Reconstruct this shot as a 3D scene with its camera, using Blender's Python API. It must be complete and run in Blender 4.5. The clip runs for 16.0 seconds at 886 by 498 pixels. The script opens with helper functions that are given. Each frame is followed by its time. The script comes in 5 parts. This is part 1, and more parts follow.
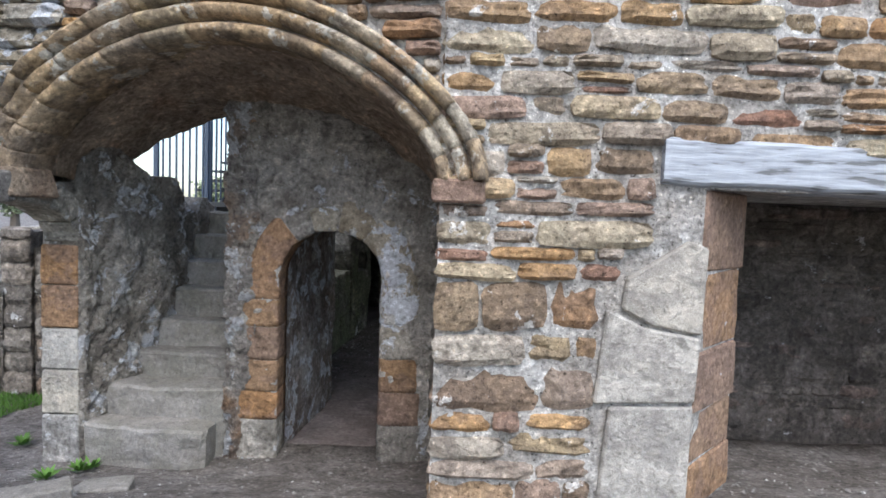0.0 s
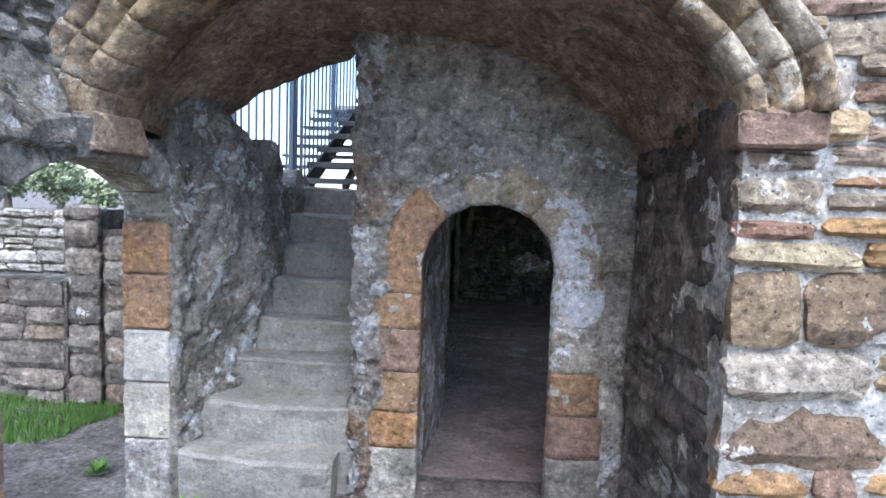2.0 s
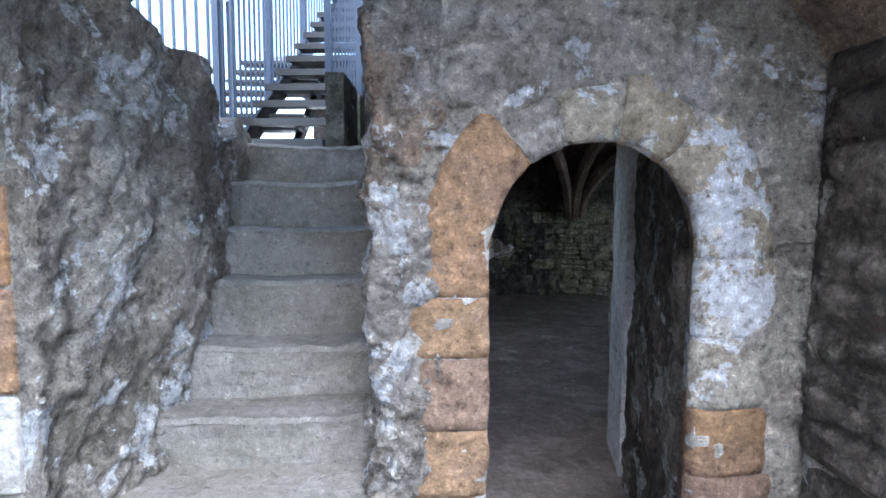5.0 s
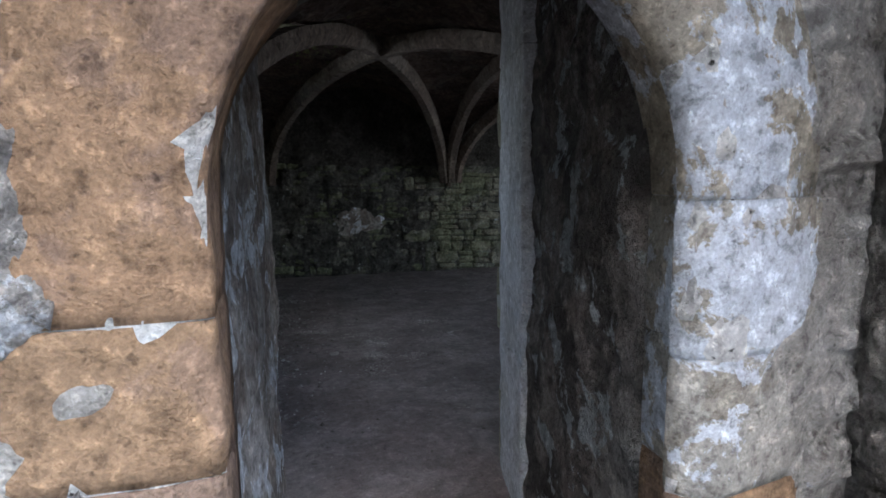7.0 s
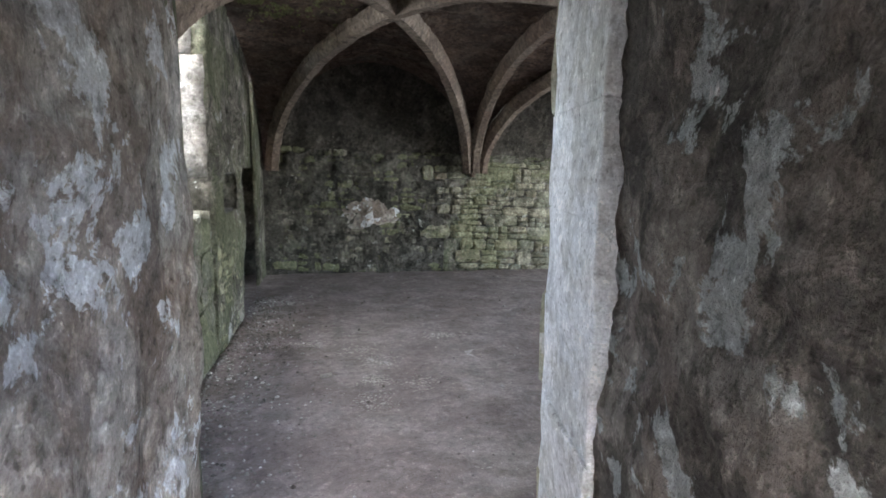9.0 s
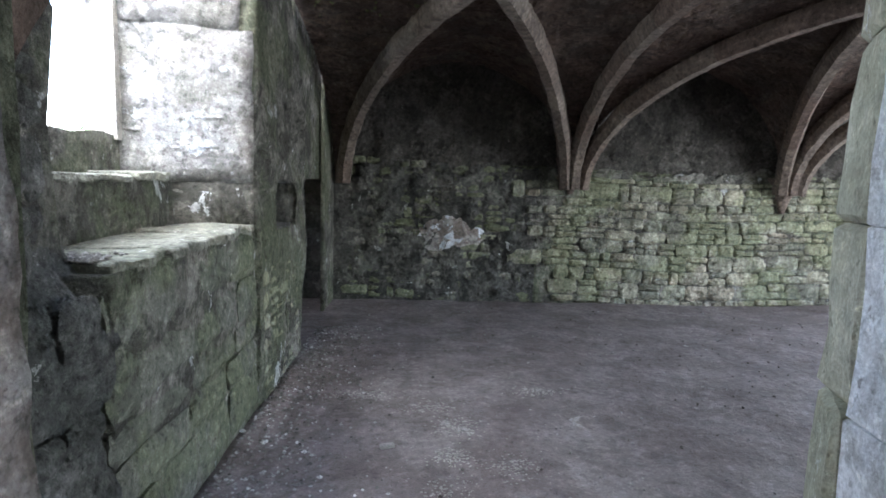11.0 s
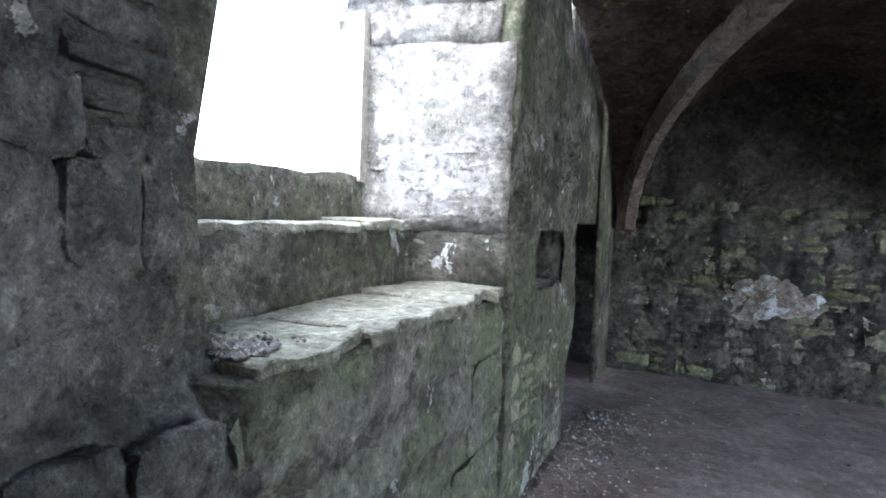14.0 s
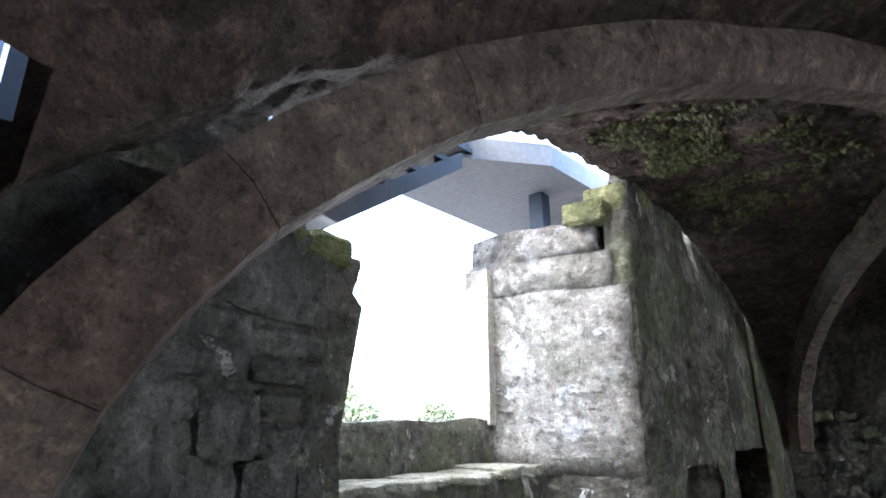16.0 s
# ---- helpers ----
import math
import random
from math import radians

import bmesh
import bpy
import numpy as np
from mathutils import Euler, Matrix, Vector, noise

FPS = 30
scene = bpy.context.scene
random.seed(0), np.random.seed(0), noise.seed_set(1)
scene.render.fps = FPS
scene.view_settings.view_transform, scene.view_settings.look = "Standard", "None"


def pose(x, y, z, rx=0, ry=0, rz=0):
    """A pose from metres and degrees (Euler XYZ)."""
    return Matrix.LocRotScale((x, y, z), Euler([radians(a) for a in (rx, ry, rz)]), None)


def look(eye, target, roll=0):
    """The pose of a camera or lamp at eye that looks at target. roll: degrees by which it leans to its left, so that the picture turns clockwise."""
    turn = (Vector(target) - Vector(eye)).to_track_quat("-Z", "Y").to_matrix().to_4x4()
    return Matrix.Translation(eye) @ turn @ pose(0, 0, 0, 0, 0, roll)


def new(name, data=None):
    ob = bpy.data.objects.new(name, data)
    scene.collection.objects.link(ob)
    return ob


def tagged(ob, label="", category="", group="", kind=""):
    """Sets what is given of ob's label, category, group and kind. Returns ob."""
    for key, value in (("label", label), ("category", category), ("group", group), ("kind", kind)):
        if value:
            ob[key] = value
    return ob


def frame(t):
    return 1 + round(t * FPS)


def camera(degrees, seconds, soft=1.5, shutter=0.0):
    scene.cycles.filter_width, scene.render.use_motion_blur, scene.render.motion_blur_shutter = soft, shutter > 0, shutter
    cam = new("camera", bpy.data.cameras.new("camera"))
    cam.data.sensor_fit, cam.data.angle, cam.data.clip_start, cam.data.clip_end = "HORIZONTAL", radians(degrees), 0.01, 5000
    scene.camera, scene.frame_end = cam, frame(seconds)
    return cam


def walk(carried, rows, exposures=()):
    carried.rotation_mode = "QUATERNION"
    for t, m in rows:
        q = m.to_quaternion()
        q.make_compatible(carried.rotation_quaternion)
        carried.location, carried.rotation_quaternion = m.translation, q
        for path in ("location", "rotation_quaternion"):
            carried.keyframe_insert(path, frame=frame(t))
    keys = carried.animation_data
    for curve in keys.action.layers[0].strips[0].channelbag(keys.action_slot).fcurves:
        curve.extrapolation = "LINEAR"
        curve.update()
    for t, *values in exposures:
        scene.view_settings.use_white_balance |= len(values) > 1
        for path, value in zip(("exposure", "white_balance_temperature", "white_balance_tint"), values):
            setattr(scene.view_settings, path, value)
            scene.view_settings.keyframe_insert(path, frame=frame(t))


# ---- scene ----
cam = camera(77.0, 16.0, soft=1.6)
PATH = [
    (0, (0.005, -0.064, 1.607), (0.033, 1.932, 1.475), 2.20),
    (0.5, (-0.251, 0.259, 1.546), (-0.256, 2.253, 1.398), 2.29),
    (1, (-0.612, 0.407, 1.456), (-0.624, 2.401, 1.299), 2.31),
    (1.5, (-0.838, 0.688, 1.453), (-0.888, 2.680, 1.277), 2.27),
    (2, (-0.975, 0.977, 1.433), (-1.044, 2.969, 1.264), 2.08),
    (2.5, (-1.198, 1.165, 1.365), (-1.247, 3.159, 1.218), 1.83),
    (3, (-1.341, 1.420, 1.273), (-1.334, 3.415, 1.126), 1.40),
    (3.2, (-1.457, 1.636, 1.267), (-1.424, 3.630, 1.117), 1.53),
    (5.3, (-1.607, 2.509, 1.208), (-1.276, 4.472, 1.010), -0.12),
    (5.5, (-1.534, 2.624, 1.183), (-1.122, 4.571, 0.986), -0.50),
    (6, (-1.367, 2.932, 1.163), (-0.833, 4.846, 0.937), -0.86),
    (6.5, (-1.326, 3.244, 1.103), (-0.727, 5.135, 0.844), -0.97),
    (7, (-1.161, 3.526, 1.060), (-0.521, 5.400, 0.777), -0.71),
    (7.5, (-1.049, 3.770, 1.064), (-0.398, 5.637, 0.761), -0.45),
    (8, (-0.953, 4.059, 1.066), (-0.323, 5.931, 0.754), -0.40),
    (8.2, (-0.948, 4.121, 1.055), (-0.315, 5.994, 0.749), 0.46),
    (10.3, (-0.700, 5.045, 0.965), (-0.283, 6.974, 0.642), 1.14),
    (10.5, (-0.700, 5.159, 0.960), (-0.313, 7.098, 0.658), 1.49),
    (11, (-0.718, 5.389, 0.908), (-0.421, 7.352, 0.667), 1.66),
    (11.5, (-0.732, 5.545, 0.890), (-0.483, 7.519, 0.683), 1.42),
    (12, (-0.653, 5.706, 0.890), (-0.503, 7.690, 0.694), 1.21),
    (12.5, (-0.622, 5.788, 0.869), (-0.627, 7.779, 0.682), 1.50),
    (13, (-0.665, 6.004, 0.890), (-0.832, 7.988, 0.698), 2.07),
    (13.5, (-0.733, 6.160, 0.925), (-1.105, 8.116, 0.734), 2.73),
    (14, (-0.759, 6.329, 0.954), (-1.427, 8.209, 0.821), 2.25),
    (14.5, (-0.754, 6.335, 0.995), (-1.663, 8.116, 1.002), 1.46),
    (15, (-0.693, 6.254, 1.033), (-1.707, 7.964, 1.251), 0.84),
    (15.5, (-0.634, 6.185, 1.066), (-1.686, 7.827, 1.507), 0.15),
    (16, (-0.608, 6.194, 1.101), (-1.685, 7.773, 1.690), -0.06),
]
walk(cam, [(t, look(e, g, roll)) for t, e, g, roll in PATH],
     exposures=[(0.0, 1.3, 6300, 10), (1.5, 1.65, 5900, 10), (3.0, 2.15, 5750, 10), (5.5, 2.45, 5700, 10), (6.5, 2.45, 5750, 10), (7.0, 2.45, 5900, 10), (7.5, 2.85, 6400, 10), (8.2, 4.7, 6600, 11),
                (10.3, 4.7, 6250, 10), (11.0, 4.5, 6000, 11), (12.5, 4.65, 5750, 11), (14.0, 4.65, 5850, 11), (15.0, 4.35, 6050, 12), (16.0, 4.1, 6150, 12)])

# ---- world and light: bright overcast day ----
world = bpy.data.worlds.new("sky")
scene.world = world
world.use_nodes = True
wn = world.node_tree.nodes
sky = wn.new("ShaderNodeTexSky")
sky.sky_type = "NISHITA"
sky.sun_disc = False
sky.sun_elevation, sky.sun_rotation = radians(48), radians(200)
sky.air_density, sky.dust_density, sky.ozone_density = 1.0, 1.5, 1.0
world.node_tree.links.new(sky.outputs[0], wn["Background"].inputs[0])
wn["Background"].inputs[1].default_value = 0.15
sun_data = bpy.data.lights.new("sun", "SUN")
sun_data.energy, sun_data.angle, sun_data.color = 1.5, radians(40), (1.0, 0.97, 0.93)
sun = new("sun", sun_data)
sun.matrix_world = look((1.5, -4.0, 6.0), (0, 0, 0))


# ---- materials ----
def mat(name):
    m = bpy.data.materials.new(name)
    m.use_nodes = True
    nt = m.node_tree
    return m, nt, nt.nodes["Principled BSDF"]


def nz(nt, scale, detail=6.0, rough=0.6, dist=0.0, kind="ShaderNodeTexNoise"):
    n = nt.nodes.new(kind)
    tc = nt.nodes.new("ShaderNodeNewGeometry")
    n.inputs["Scale"].default_value = scale
    if kind == "ShaderNodeTexNoise":
        n.inputs["Detail"].default_value = detail
        n.inputs["Roughness"].default_value = rough
        n.inputs["Distortion"].default_value = dist
    nt.links.new(tc.outputs["Position"], n.inputs["Vector"])
    return n


def ramp(nt, src, stops, mode="LINEAR"):
    r = nt.nodes.new("ShaderNodeValToRGB")
    r.color_ramp.interpolation = mode
    e = r.color_ramp.elements
    while len(e) < len(stops):
        e.new(0.5)
    for el, (p, c) in zip(e, stops):
        el.position = p
        el.color = (*c, 1) if len(c) == 3 else c
    nt.links.new(src, r.inputs[0])
    return r.outputs[0]


def mix(nt, a, b, fac, blend="MIX"):
    n = nt.nodes.new("ShaderNodeMix")
    n.data_type, n.blend_type = "RGBA", blend
    for sock, v in ((n.inputs[0], fac), (n.inputs[6], a), (n.inputs[7], b)):
        if isinstance(v, bpy.types.NodeSocket):
            nt.links.new(v, sock)
        elif isinstance(v, tuple):
            sock.default_value = (*v, 1)
        else:
            sock.default_value = v
    return n.outputs[2]


def bump(nt, bsdf, srcs):
    prev = None
    for src, strength, dist in srcs:
        b = nt.nodes.new("ShaderNodeBump")
        b.inputs["Strength"].default_value, b.inputs["Distance"].default_value = strength, dist
        nt.links.new(src, b.inputs["Height"])
        if prev:
            nt.links.new(prev, b.inputs["Normal"])
        prev = b.outputs[0]
    nt.links.new(prev, bsdf.inputs["Normal"])


def masonry(name, cols, spread=0.5, stain=(0.12, 0.1, 0.08), stain_amt=0.5, pale=None, pale_lo=0.6, rough=0.92, per_object=True, grain=130.0, relief=0.02, moss=None, fleck=1.0, sat=0.75, island=False, speck=0.5):
    """Weathered stone: a colour for each piece, large stains, pale lime patches, fine grain and relief."""
    cols = [tuple(g + (x - g) * sat for x in c) for c in cols for g in [sum(c) / 3 * 1.02]]
    m, nt, b = mat(name)
    if island:
        gi = nt.nodes.new("ShaderNodeNewGeometry")
        base = ramp(nt, gi.outputs["Random Per Island"], [(i / max(1, len(cols) - 1), c) for i, c in enumerate(cols)])
    elif per_object:
        oi = nt.nodes.new("ShaderNodeObjectInfo")
        base = ramp(nt, oi.outputs["Random"], [(i / max(1, len(cols) - 1), c) for i, c in enumerate(cols)])
    else:
        n0 = nz(nt, 2.2, 5.0, 0.6, 0.6)
        base = ramp(nt, n0.outputs[0], [(0.3 + 0.4 * i / max(1, len(cols) - 1), c) for i, c in enumerate(cols)])
    n1 = nz(nt, 6.5, 10.0, 0.62, 0.3)
    base = mix(nt, base, ramp(nt, n1.outputs[0], [(0.4, (0.5, 0.49, 0.48)), (0.46, (0.95, 0.94, 0.92)), (0.56, (1.05, 1.04, 1.02)), (0.62, (1.35, 1.33, 1.3))]), spread, "MULTIPLY")
    n2 = nz(nt, 3.1, 12.0, 0.68, 0.25)
    base = mix(nt, base, stain, ramp(nt, n2.outputs[0], [(0.485, (0, 0, 0)), (0.52, (stain_amt * 0.8,) * 3), (0.62, (stain_amt,) * 3)]))
    if pale:
        n3 = nz(nt, 4.3, 13.0, 0.68, 0.3)
        base = mix(nt, base, pale, ramp(nt, n3.outputs[0], [(pale_lo, (0, 0, 0)), (pale_lo + 0.02, (0.9, 0.9, 0.9))]))
    if moss:
        n4 = nz(nt, 1.4, 11.0, 0.66, 0.2)
        base = mix(nt, base, moss, ramp(nt, n4.outputs[0], [(0.46, (0, 0, 0)), (0.54, (0.55, 0.55, 0.55))]))
    nb = nz(nt, 26.0, 9.0, 0.66, 0.0)
    base = mix(nt, base, ramp(nt, nb.outputs[0], [(0.36, (0.22, 0.21, 0.2)), (0.45, (0.9, 0.9, 0.9)), (0.55, (1.08, 1.08, 1.08)), (0.64, (1.9, 1.9, 1.88))]), 0.6 * fleck, "MULTIPLY")
    np_ = nz(nt, 48.0, 5.0, 0.55, 0.0)
    base = mix(nt, base, ramp(nt, np_.outputs[0], [(0.3, (0.12, 0.11, 0.1)), (0.38, (1, 1, 1)), (0.63, (1, 1, 1)), (0.71, (2.1, 2.1, 2.05))]), speck, "MULTIPLY")
    n5 = nz(nt, grain, 4.0, 0.6)
    base = mix(nt, base, ramp(nt, n5.outputs[0], [(0.38, (0.55, 0.55, 0.55)), (0.62, (1.45, 1.45, 1.45))]), 0.28, "MULTIPLY")
    nt.links.new(base, b.inputs["Base Color"])
    b.inputs["Roughness"].default_value = rough
    b.inputs["Specular IOR Level"].default_value = 0.25
    n6 = nz(nt, 8.0, 12.0, 0.64, 0.0)
    bump(nt, b, [(n6.outputs[0], 1.0, relief * 3.0), (nb.outputs[0], 0.8, relief * 0.7), (np_.outputs[0], 0.5, relief * 0.25), (n5.outputs[0], 0.6, relief * 0.22)])
    return m


SAND = [(0.5, 0.34, 0.19), (0.3, 0.22, 0.16), (0.56, 0.45, 0.28), (0.42, 0.24, 0.12), (0.34, 0.28, 0.23), (0.6, 0.52, 0.38), (0.5, 0.29, 0.12), (0.46, 0.4, 0.33), (0.36, 0.2, 0.14), (0.55, 0.5, 0.43), (0.4, 0.3, 0.2)]
M_sand = masonry("sandstone", [tuple(0.78 * x for x in c) for c in SAND], 0.6, (0.16, 0.12, 0.1), 0.35, (0.66, 0.64, 0.61), 0.62, fleck=1.0, sat=1.0, speck=0.9, relief=0.03)
M_orange = masonry("orange sandstone", [(0.4, 0.22, 0.1), (0.36, 0.235, 0.15), (0.29, 0.2, 0.15), (0.42, 0.25, 0.11)], 0.6, (0.27, 0.185, 0.15), 0.5, (0.56, 0.54, 0.53), 0.67, fleck=0.9, sat=0.92, relief=0.03)
M_pale = masonry("pale grey sandstone", [(0.5, 0.46, 0.39), (0.43, 0.41, 0.37), (0.52, 0.46, 0.36)], 0.5, (0.24, 0.225, 0.21), 0.55, fleck=0.5, speck=0.25)
M_white = masonry("limewashed stone", [(0.37, 0.34, 0.29), (0.41, 0.36, 0.28), (0.4, 0.32, 0.21)], 0.5, (0.24, 0.2, 0.14), 0.5, (0.6, 0.63, 0.68), 0.5)
M_mortar = masonry("lime mortar", [(0.5, 0.46, 0.41), (0.62, 0.6, 0.57), (0.72, 0.72, 0.71)], 0.6, (0.2, 0.17, 0.14), 0.45, per_object=False, relief=0.05, grain=45.0, speck=1.0)
M_rubble = masonry("grey rubble", [(0.32, 0.3, 0.28), (0.44, 0.42, 0.38), (0.26, 0.24, 0.22), (0.46, 0.42, 0.35)], 0.7, (0.13, 0.12, 0.1), 0.5, (0.6, 0.6, 0.6), 0.62)
M_core = masonry("rough rubble core", [(0.29, 0.25, 0.2), (0.4, 0.35, 0.29), (0.5, 0.46, 0.4)], 0.6, (0.16, 0.135, 0.11), 0.5, (0.68, 0.68, 0.69), 0.555, per_object=False, relief=0.07)
M_dark = masonry("dark plastered rubble", [(0.14, 0.115, 0.095), (0.23, 0.2, 0.17), (0.32, 0.295, 0.26)], 0.8, (0.06, 0.053, 0.045), 0.6, (0.5, 0.5, 0.5), 0.63, per_object=False, relief=0.06)
M_soffit = masonry("brown vault stone", [(0.38, 0.23, 0.14), (0.54, 0.4, 0.27), (0.45, 0.34, 0.25)], 0.7, (0.24, 0.18, 0.14), 0.5, (0.5, 0.45, 0.37), 0.62, per_object=False, relief=0.06)
M_hood = masonry("moulded yellow sandstone", [(0.46, 0.35, 0.22), (0.4, 0.27, 0.16), (0.5, 0.45, 0.36), (0.44, 0.31, 0.18), (0.52, 0.43, 0.28)], 0.7, (0.12, 0.1, 0.085), 0.65, (0.56, 0.53, 0.46), 0.57, fleck=0.9, sat=0.95)
M_step = masonry("worn grey step stone", [(0.23, 0.21, 0.185), (0.29, 0.265, 0.235), (0.26, 0.24, 0.21)], 0.3, (0.17, 0.165, 0.13), 0.4, relief=0.012, fleck=0.35)
M_plaster = masonry("flaking grey plaster", [(0.26, 0.2, 0.16), (0.36, 0.33, 0.31), (0.46, 0.46, 0.47)], 0.6, (0.16, 0.12, 0.1), 0.6, (0.6, 0.63, 0.68), 0.54, per_object=False, relief=0.03)
GREEN = [(0.26, 0.27, 0.19), (0.33, 0.32, 0.23), (0.36, 0.33, 0.22), (0.2, 0.21, 0.16), (0.42, 0.36, 0.25)]
M_green = masonry("algae-tinged wall stone", GREEN, 0.7, (0.09, 0.09, 0.07), 0.6, (0.5, 0.5, 0.47), 0.68, moss=(0.23, 0.25, 0.14))
M_cellar = masonry("damp cellar wall", [(0.11, 0.1, 0.085), (0.21, 0.2, 0.165), (0.33, 0.31, 0.26)], 0.8, (0.05, 0.05, 0.04), 0.75, (0.55, 0.56, 0.55), 0.62, per_object=False, relief=0.05, moss=(0.15, 0.17, 0.1))
M_reveal = masonry("pale window reveal plaster", [(0.24, 0.225, 0.205), (0.33, 0.32, 0.305), (0.28, 0.255, 0.23)], 0.7, (0.15, 0.145, 0.115), 0.55, (0.44, 0.45, 0.47), 0.57, per_object=False, relief=0.04)
M_vault = masonry("reddish brown vault rubble", [(0.13, 0.08, 0.06), (0.18, 0.118, 0.088), (0.16, 0.132, 0.11)], 0.8, (0.065, 0.05, 0.042), 0.6, (0.26, 0.22, 0.18), 0.68, per_object=False, relief=0.06)
M_rib = masonry("dressed vault rib stone", [(0.16, 0.115, 0.085), (0.2, 0.16, 0.125), (0.145, 0.095, 0.07)], 0.6, (0.1, 0.08, 0.065), 0.5, relief=0.015)
M_moss = masonry("mossy stone", [(0.16, 0.2, 0.06), (0.24, 0.26, 0.09), (0.3, 0.27, 0.17)], 0.7, (0.1, 0.1, 0.05), 0.5, per_object=False, relief=0.05)
M_dirt = masonry("trodden earth and gravel", [(0.17, 0.15, 0.13), (0.23, 0.205, 0.185), (0.29, 0.265, 0.245)], 0.4, (0.1, 0.085, 0.075), 0.5, (0.36, 0.34, 0.32), 0.66, per_object=False, relief=0.03, grain=160.0)
M_floor = masonry("dark packed earth floor", [(0.19, 0.155, 0.145), (0.24, 0.2, 0.19), (0.28, 0.24, 0.225)], 0.4, (0.14, 0.11, 0.103), 0.5, (0.4, 0.37, 0.35), 0.66, per_object=False, relief=0.008, grain=120.0, fleck=0.5)
M_gravel = masonry("grey gravel", [(0.2, 0.19, 0.17), (0.36, 0.34, 0.32), (0.1, 0.09, 0.08), (0.6, 0.58, 0.55)], 0.4, island=True)
M_lime = masonry("old limewash", [(0.72, 0.76, 0.8), (0.78, 0.81, 0.84), (0.74, 0.75, 0.74)], 0.3, (0.5, 0.5, 0.46), 0.4, (0.84, 0.86, 0.88), 0.5, fleck=0.6)
M_damp = masonry("damp grey rubble stones", [(0.11, 0.105, 0.09), (0.17, 0.16, 0.135), (0.22, 0.205, 0.17), (0.085, 0.08, 0.07), (0.27, 0.25, 0.22)], 0.8, (0.05, 0.05, 0.042), 0.6, (0.52, 0.52, 0.5), 0.63, moss=(0.17, 0.19, 0.1))
M_edge = masonry("flaking lime over broken rubble", [(0.36, 0.21, 0.11), (0.36, 0.33, 0.3), (0.27, 0.23, 0.2)], 0.7, (0.17, 0.14, 0.12), 0.5, (0.58, 0.59, 0.61), 0.53, per_object=False, relief=0.07)
M_doorwall = masonry("grey-brown plastered rubble", [(0.33, 0.29, 0.24), (0.44, 0.4, 0.35), (0.5, 0.475, 0.435)], 0.7, (0.19, 0.17, 0.145), 0.5, (0.64, 0.66, 0.7), 0.58, per_object=False, relief=0.055)
M_darkplaster = masonry("dark streaked plaster", [(0.16, 0.13, 0.115), (0.26, 0.225, 0.195), (0.33, 0.31, 0.28)], 0.9, (0.055, 0.055, 0.052), 0.7, (0.5, 0.54, 0.54), 0.56, per_object=False, relief=0.06)
M_ledge = masonry("pale greenish sill stone", [(0.25, 0.26, 0.19), (0.31, 0.31, 0.26), (0.23, 0.23, 0.18)], 0.5, (0.14, 0.14, 0.1), 0.5, (0.4, 0.4, 0.37), 0.62, relief=0.025)
M_buff = masonry("greenish buff dressed stone", [(0.44, 0.44, 0.3), (0.5, 0.47, 0.35), (0.4, 0.41, 0.29)], 0.4, (0.3, 0.29, 0.2), 0.4, (0.62, 0.64, 0.62), 0.62, relief=0.015, fleck=0.5)
# darker colours carry the shade that falls under the vault arches
M_shadewall = masonry("upper wall with vault shade in its colour", [(0.06, 0.053, 0.045), (0.1, 0.09, 0.075), (0.14, 0.128, 0.108)], 0.8, (0.04, 0.036, 0.03), 0.6, (0.24, 0.23, 0.2), 0.66, per_object=False, relief=0.05)
M_sillwall = masonry("smooth dark greenish wall stone", [(0.15, 0.16, 0.12), (0.2, 0.205, 0.155), (0.17, 0.17, 0.14), (0.25, 0.25, 0.19)], 0.5, (0.09, 0.095, 0.07), 0.5, (0.36, 0.37, 0.33), 0.67, moss=(0.16, 0.18, 0.1), relief=0.025)
M_pier = masonry("flaking grey pier plaster", [(0.12, 0.12, 0.11), (0.19, 0.185, 0.17), (0.25, 0.245, 0.23)], 0.7, (0.065, 0.07, 0.06), 0.6, (0.46, 0.46, 0.44), 0.62, per_object=False, relief=0.05)
M_blackdamp = masonry("black damp rubble wall", [(0.065, 0.062, 0.055), (0.12, 0.115, 0.1), (0.19, 0.18, 0.155)], 0.9, (0.035, 0.035, 0.032), 0.65, (0.46, 0.47, 0.45), 0.645, per_object=False, relief=0.06)
# dark hearth stone, also the painted shade of the doorway recess and sockets
M_recessdark = masonry("dark stones for hearth back and recess shade", [(0.09, 0.075, 0.065), (0.14, 0.12, 0.105), (0.07, 0.06, 0.055), (0.17, 0.12, 0.1)], 0.8, (0.04, 0.035, 0.03), 0.6, (0.3, 0.3, 0.31), 0.63)
M_smoke = masonry("smoke-darkened rubble stones", [(0.2, 0.16, 0.12), (0.28, 0.24, 0.2), (0.16, 0.14, 0.12), (0.34, 0.3, 0.25), (0.26, 0.17, 0.11)], 0.8, (0.09, 0.08, 0.07), 0.6, (0.5, 0.5, 0.49), 0.62)


def plain(name, col, rough=0.5, metal=0.0, vary=0.3, scale=30.0):
    m, nt, b = mat(name)
    n = nz(nt, scale, 6.0, 0.6)
    c = mix(nt, col, ramp(nt, n.outputs[0], [(0.3, (0.5, 0.5, 0.5)), (0.7, (1.4, 1.4, 1.4))]), vary, "MULTIPLY")
    nt.links.new(c, b.inputs["Base Color"])
    b.inputs["Roughness"].default_value, b.inputs["Metallic"].default_value = rough, metal
    bump(nt, b, [(n.outputs[0], 0.3, 0.004)])
    return m


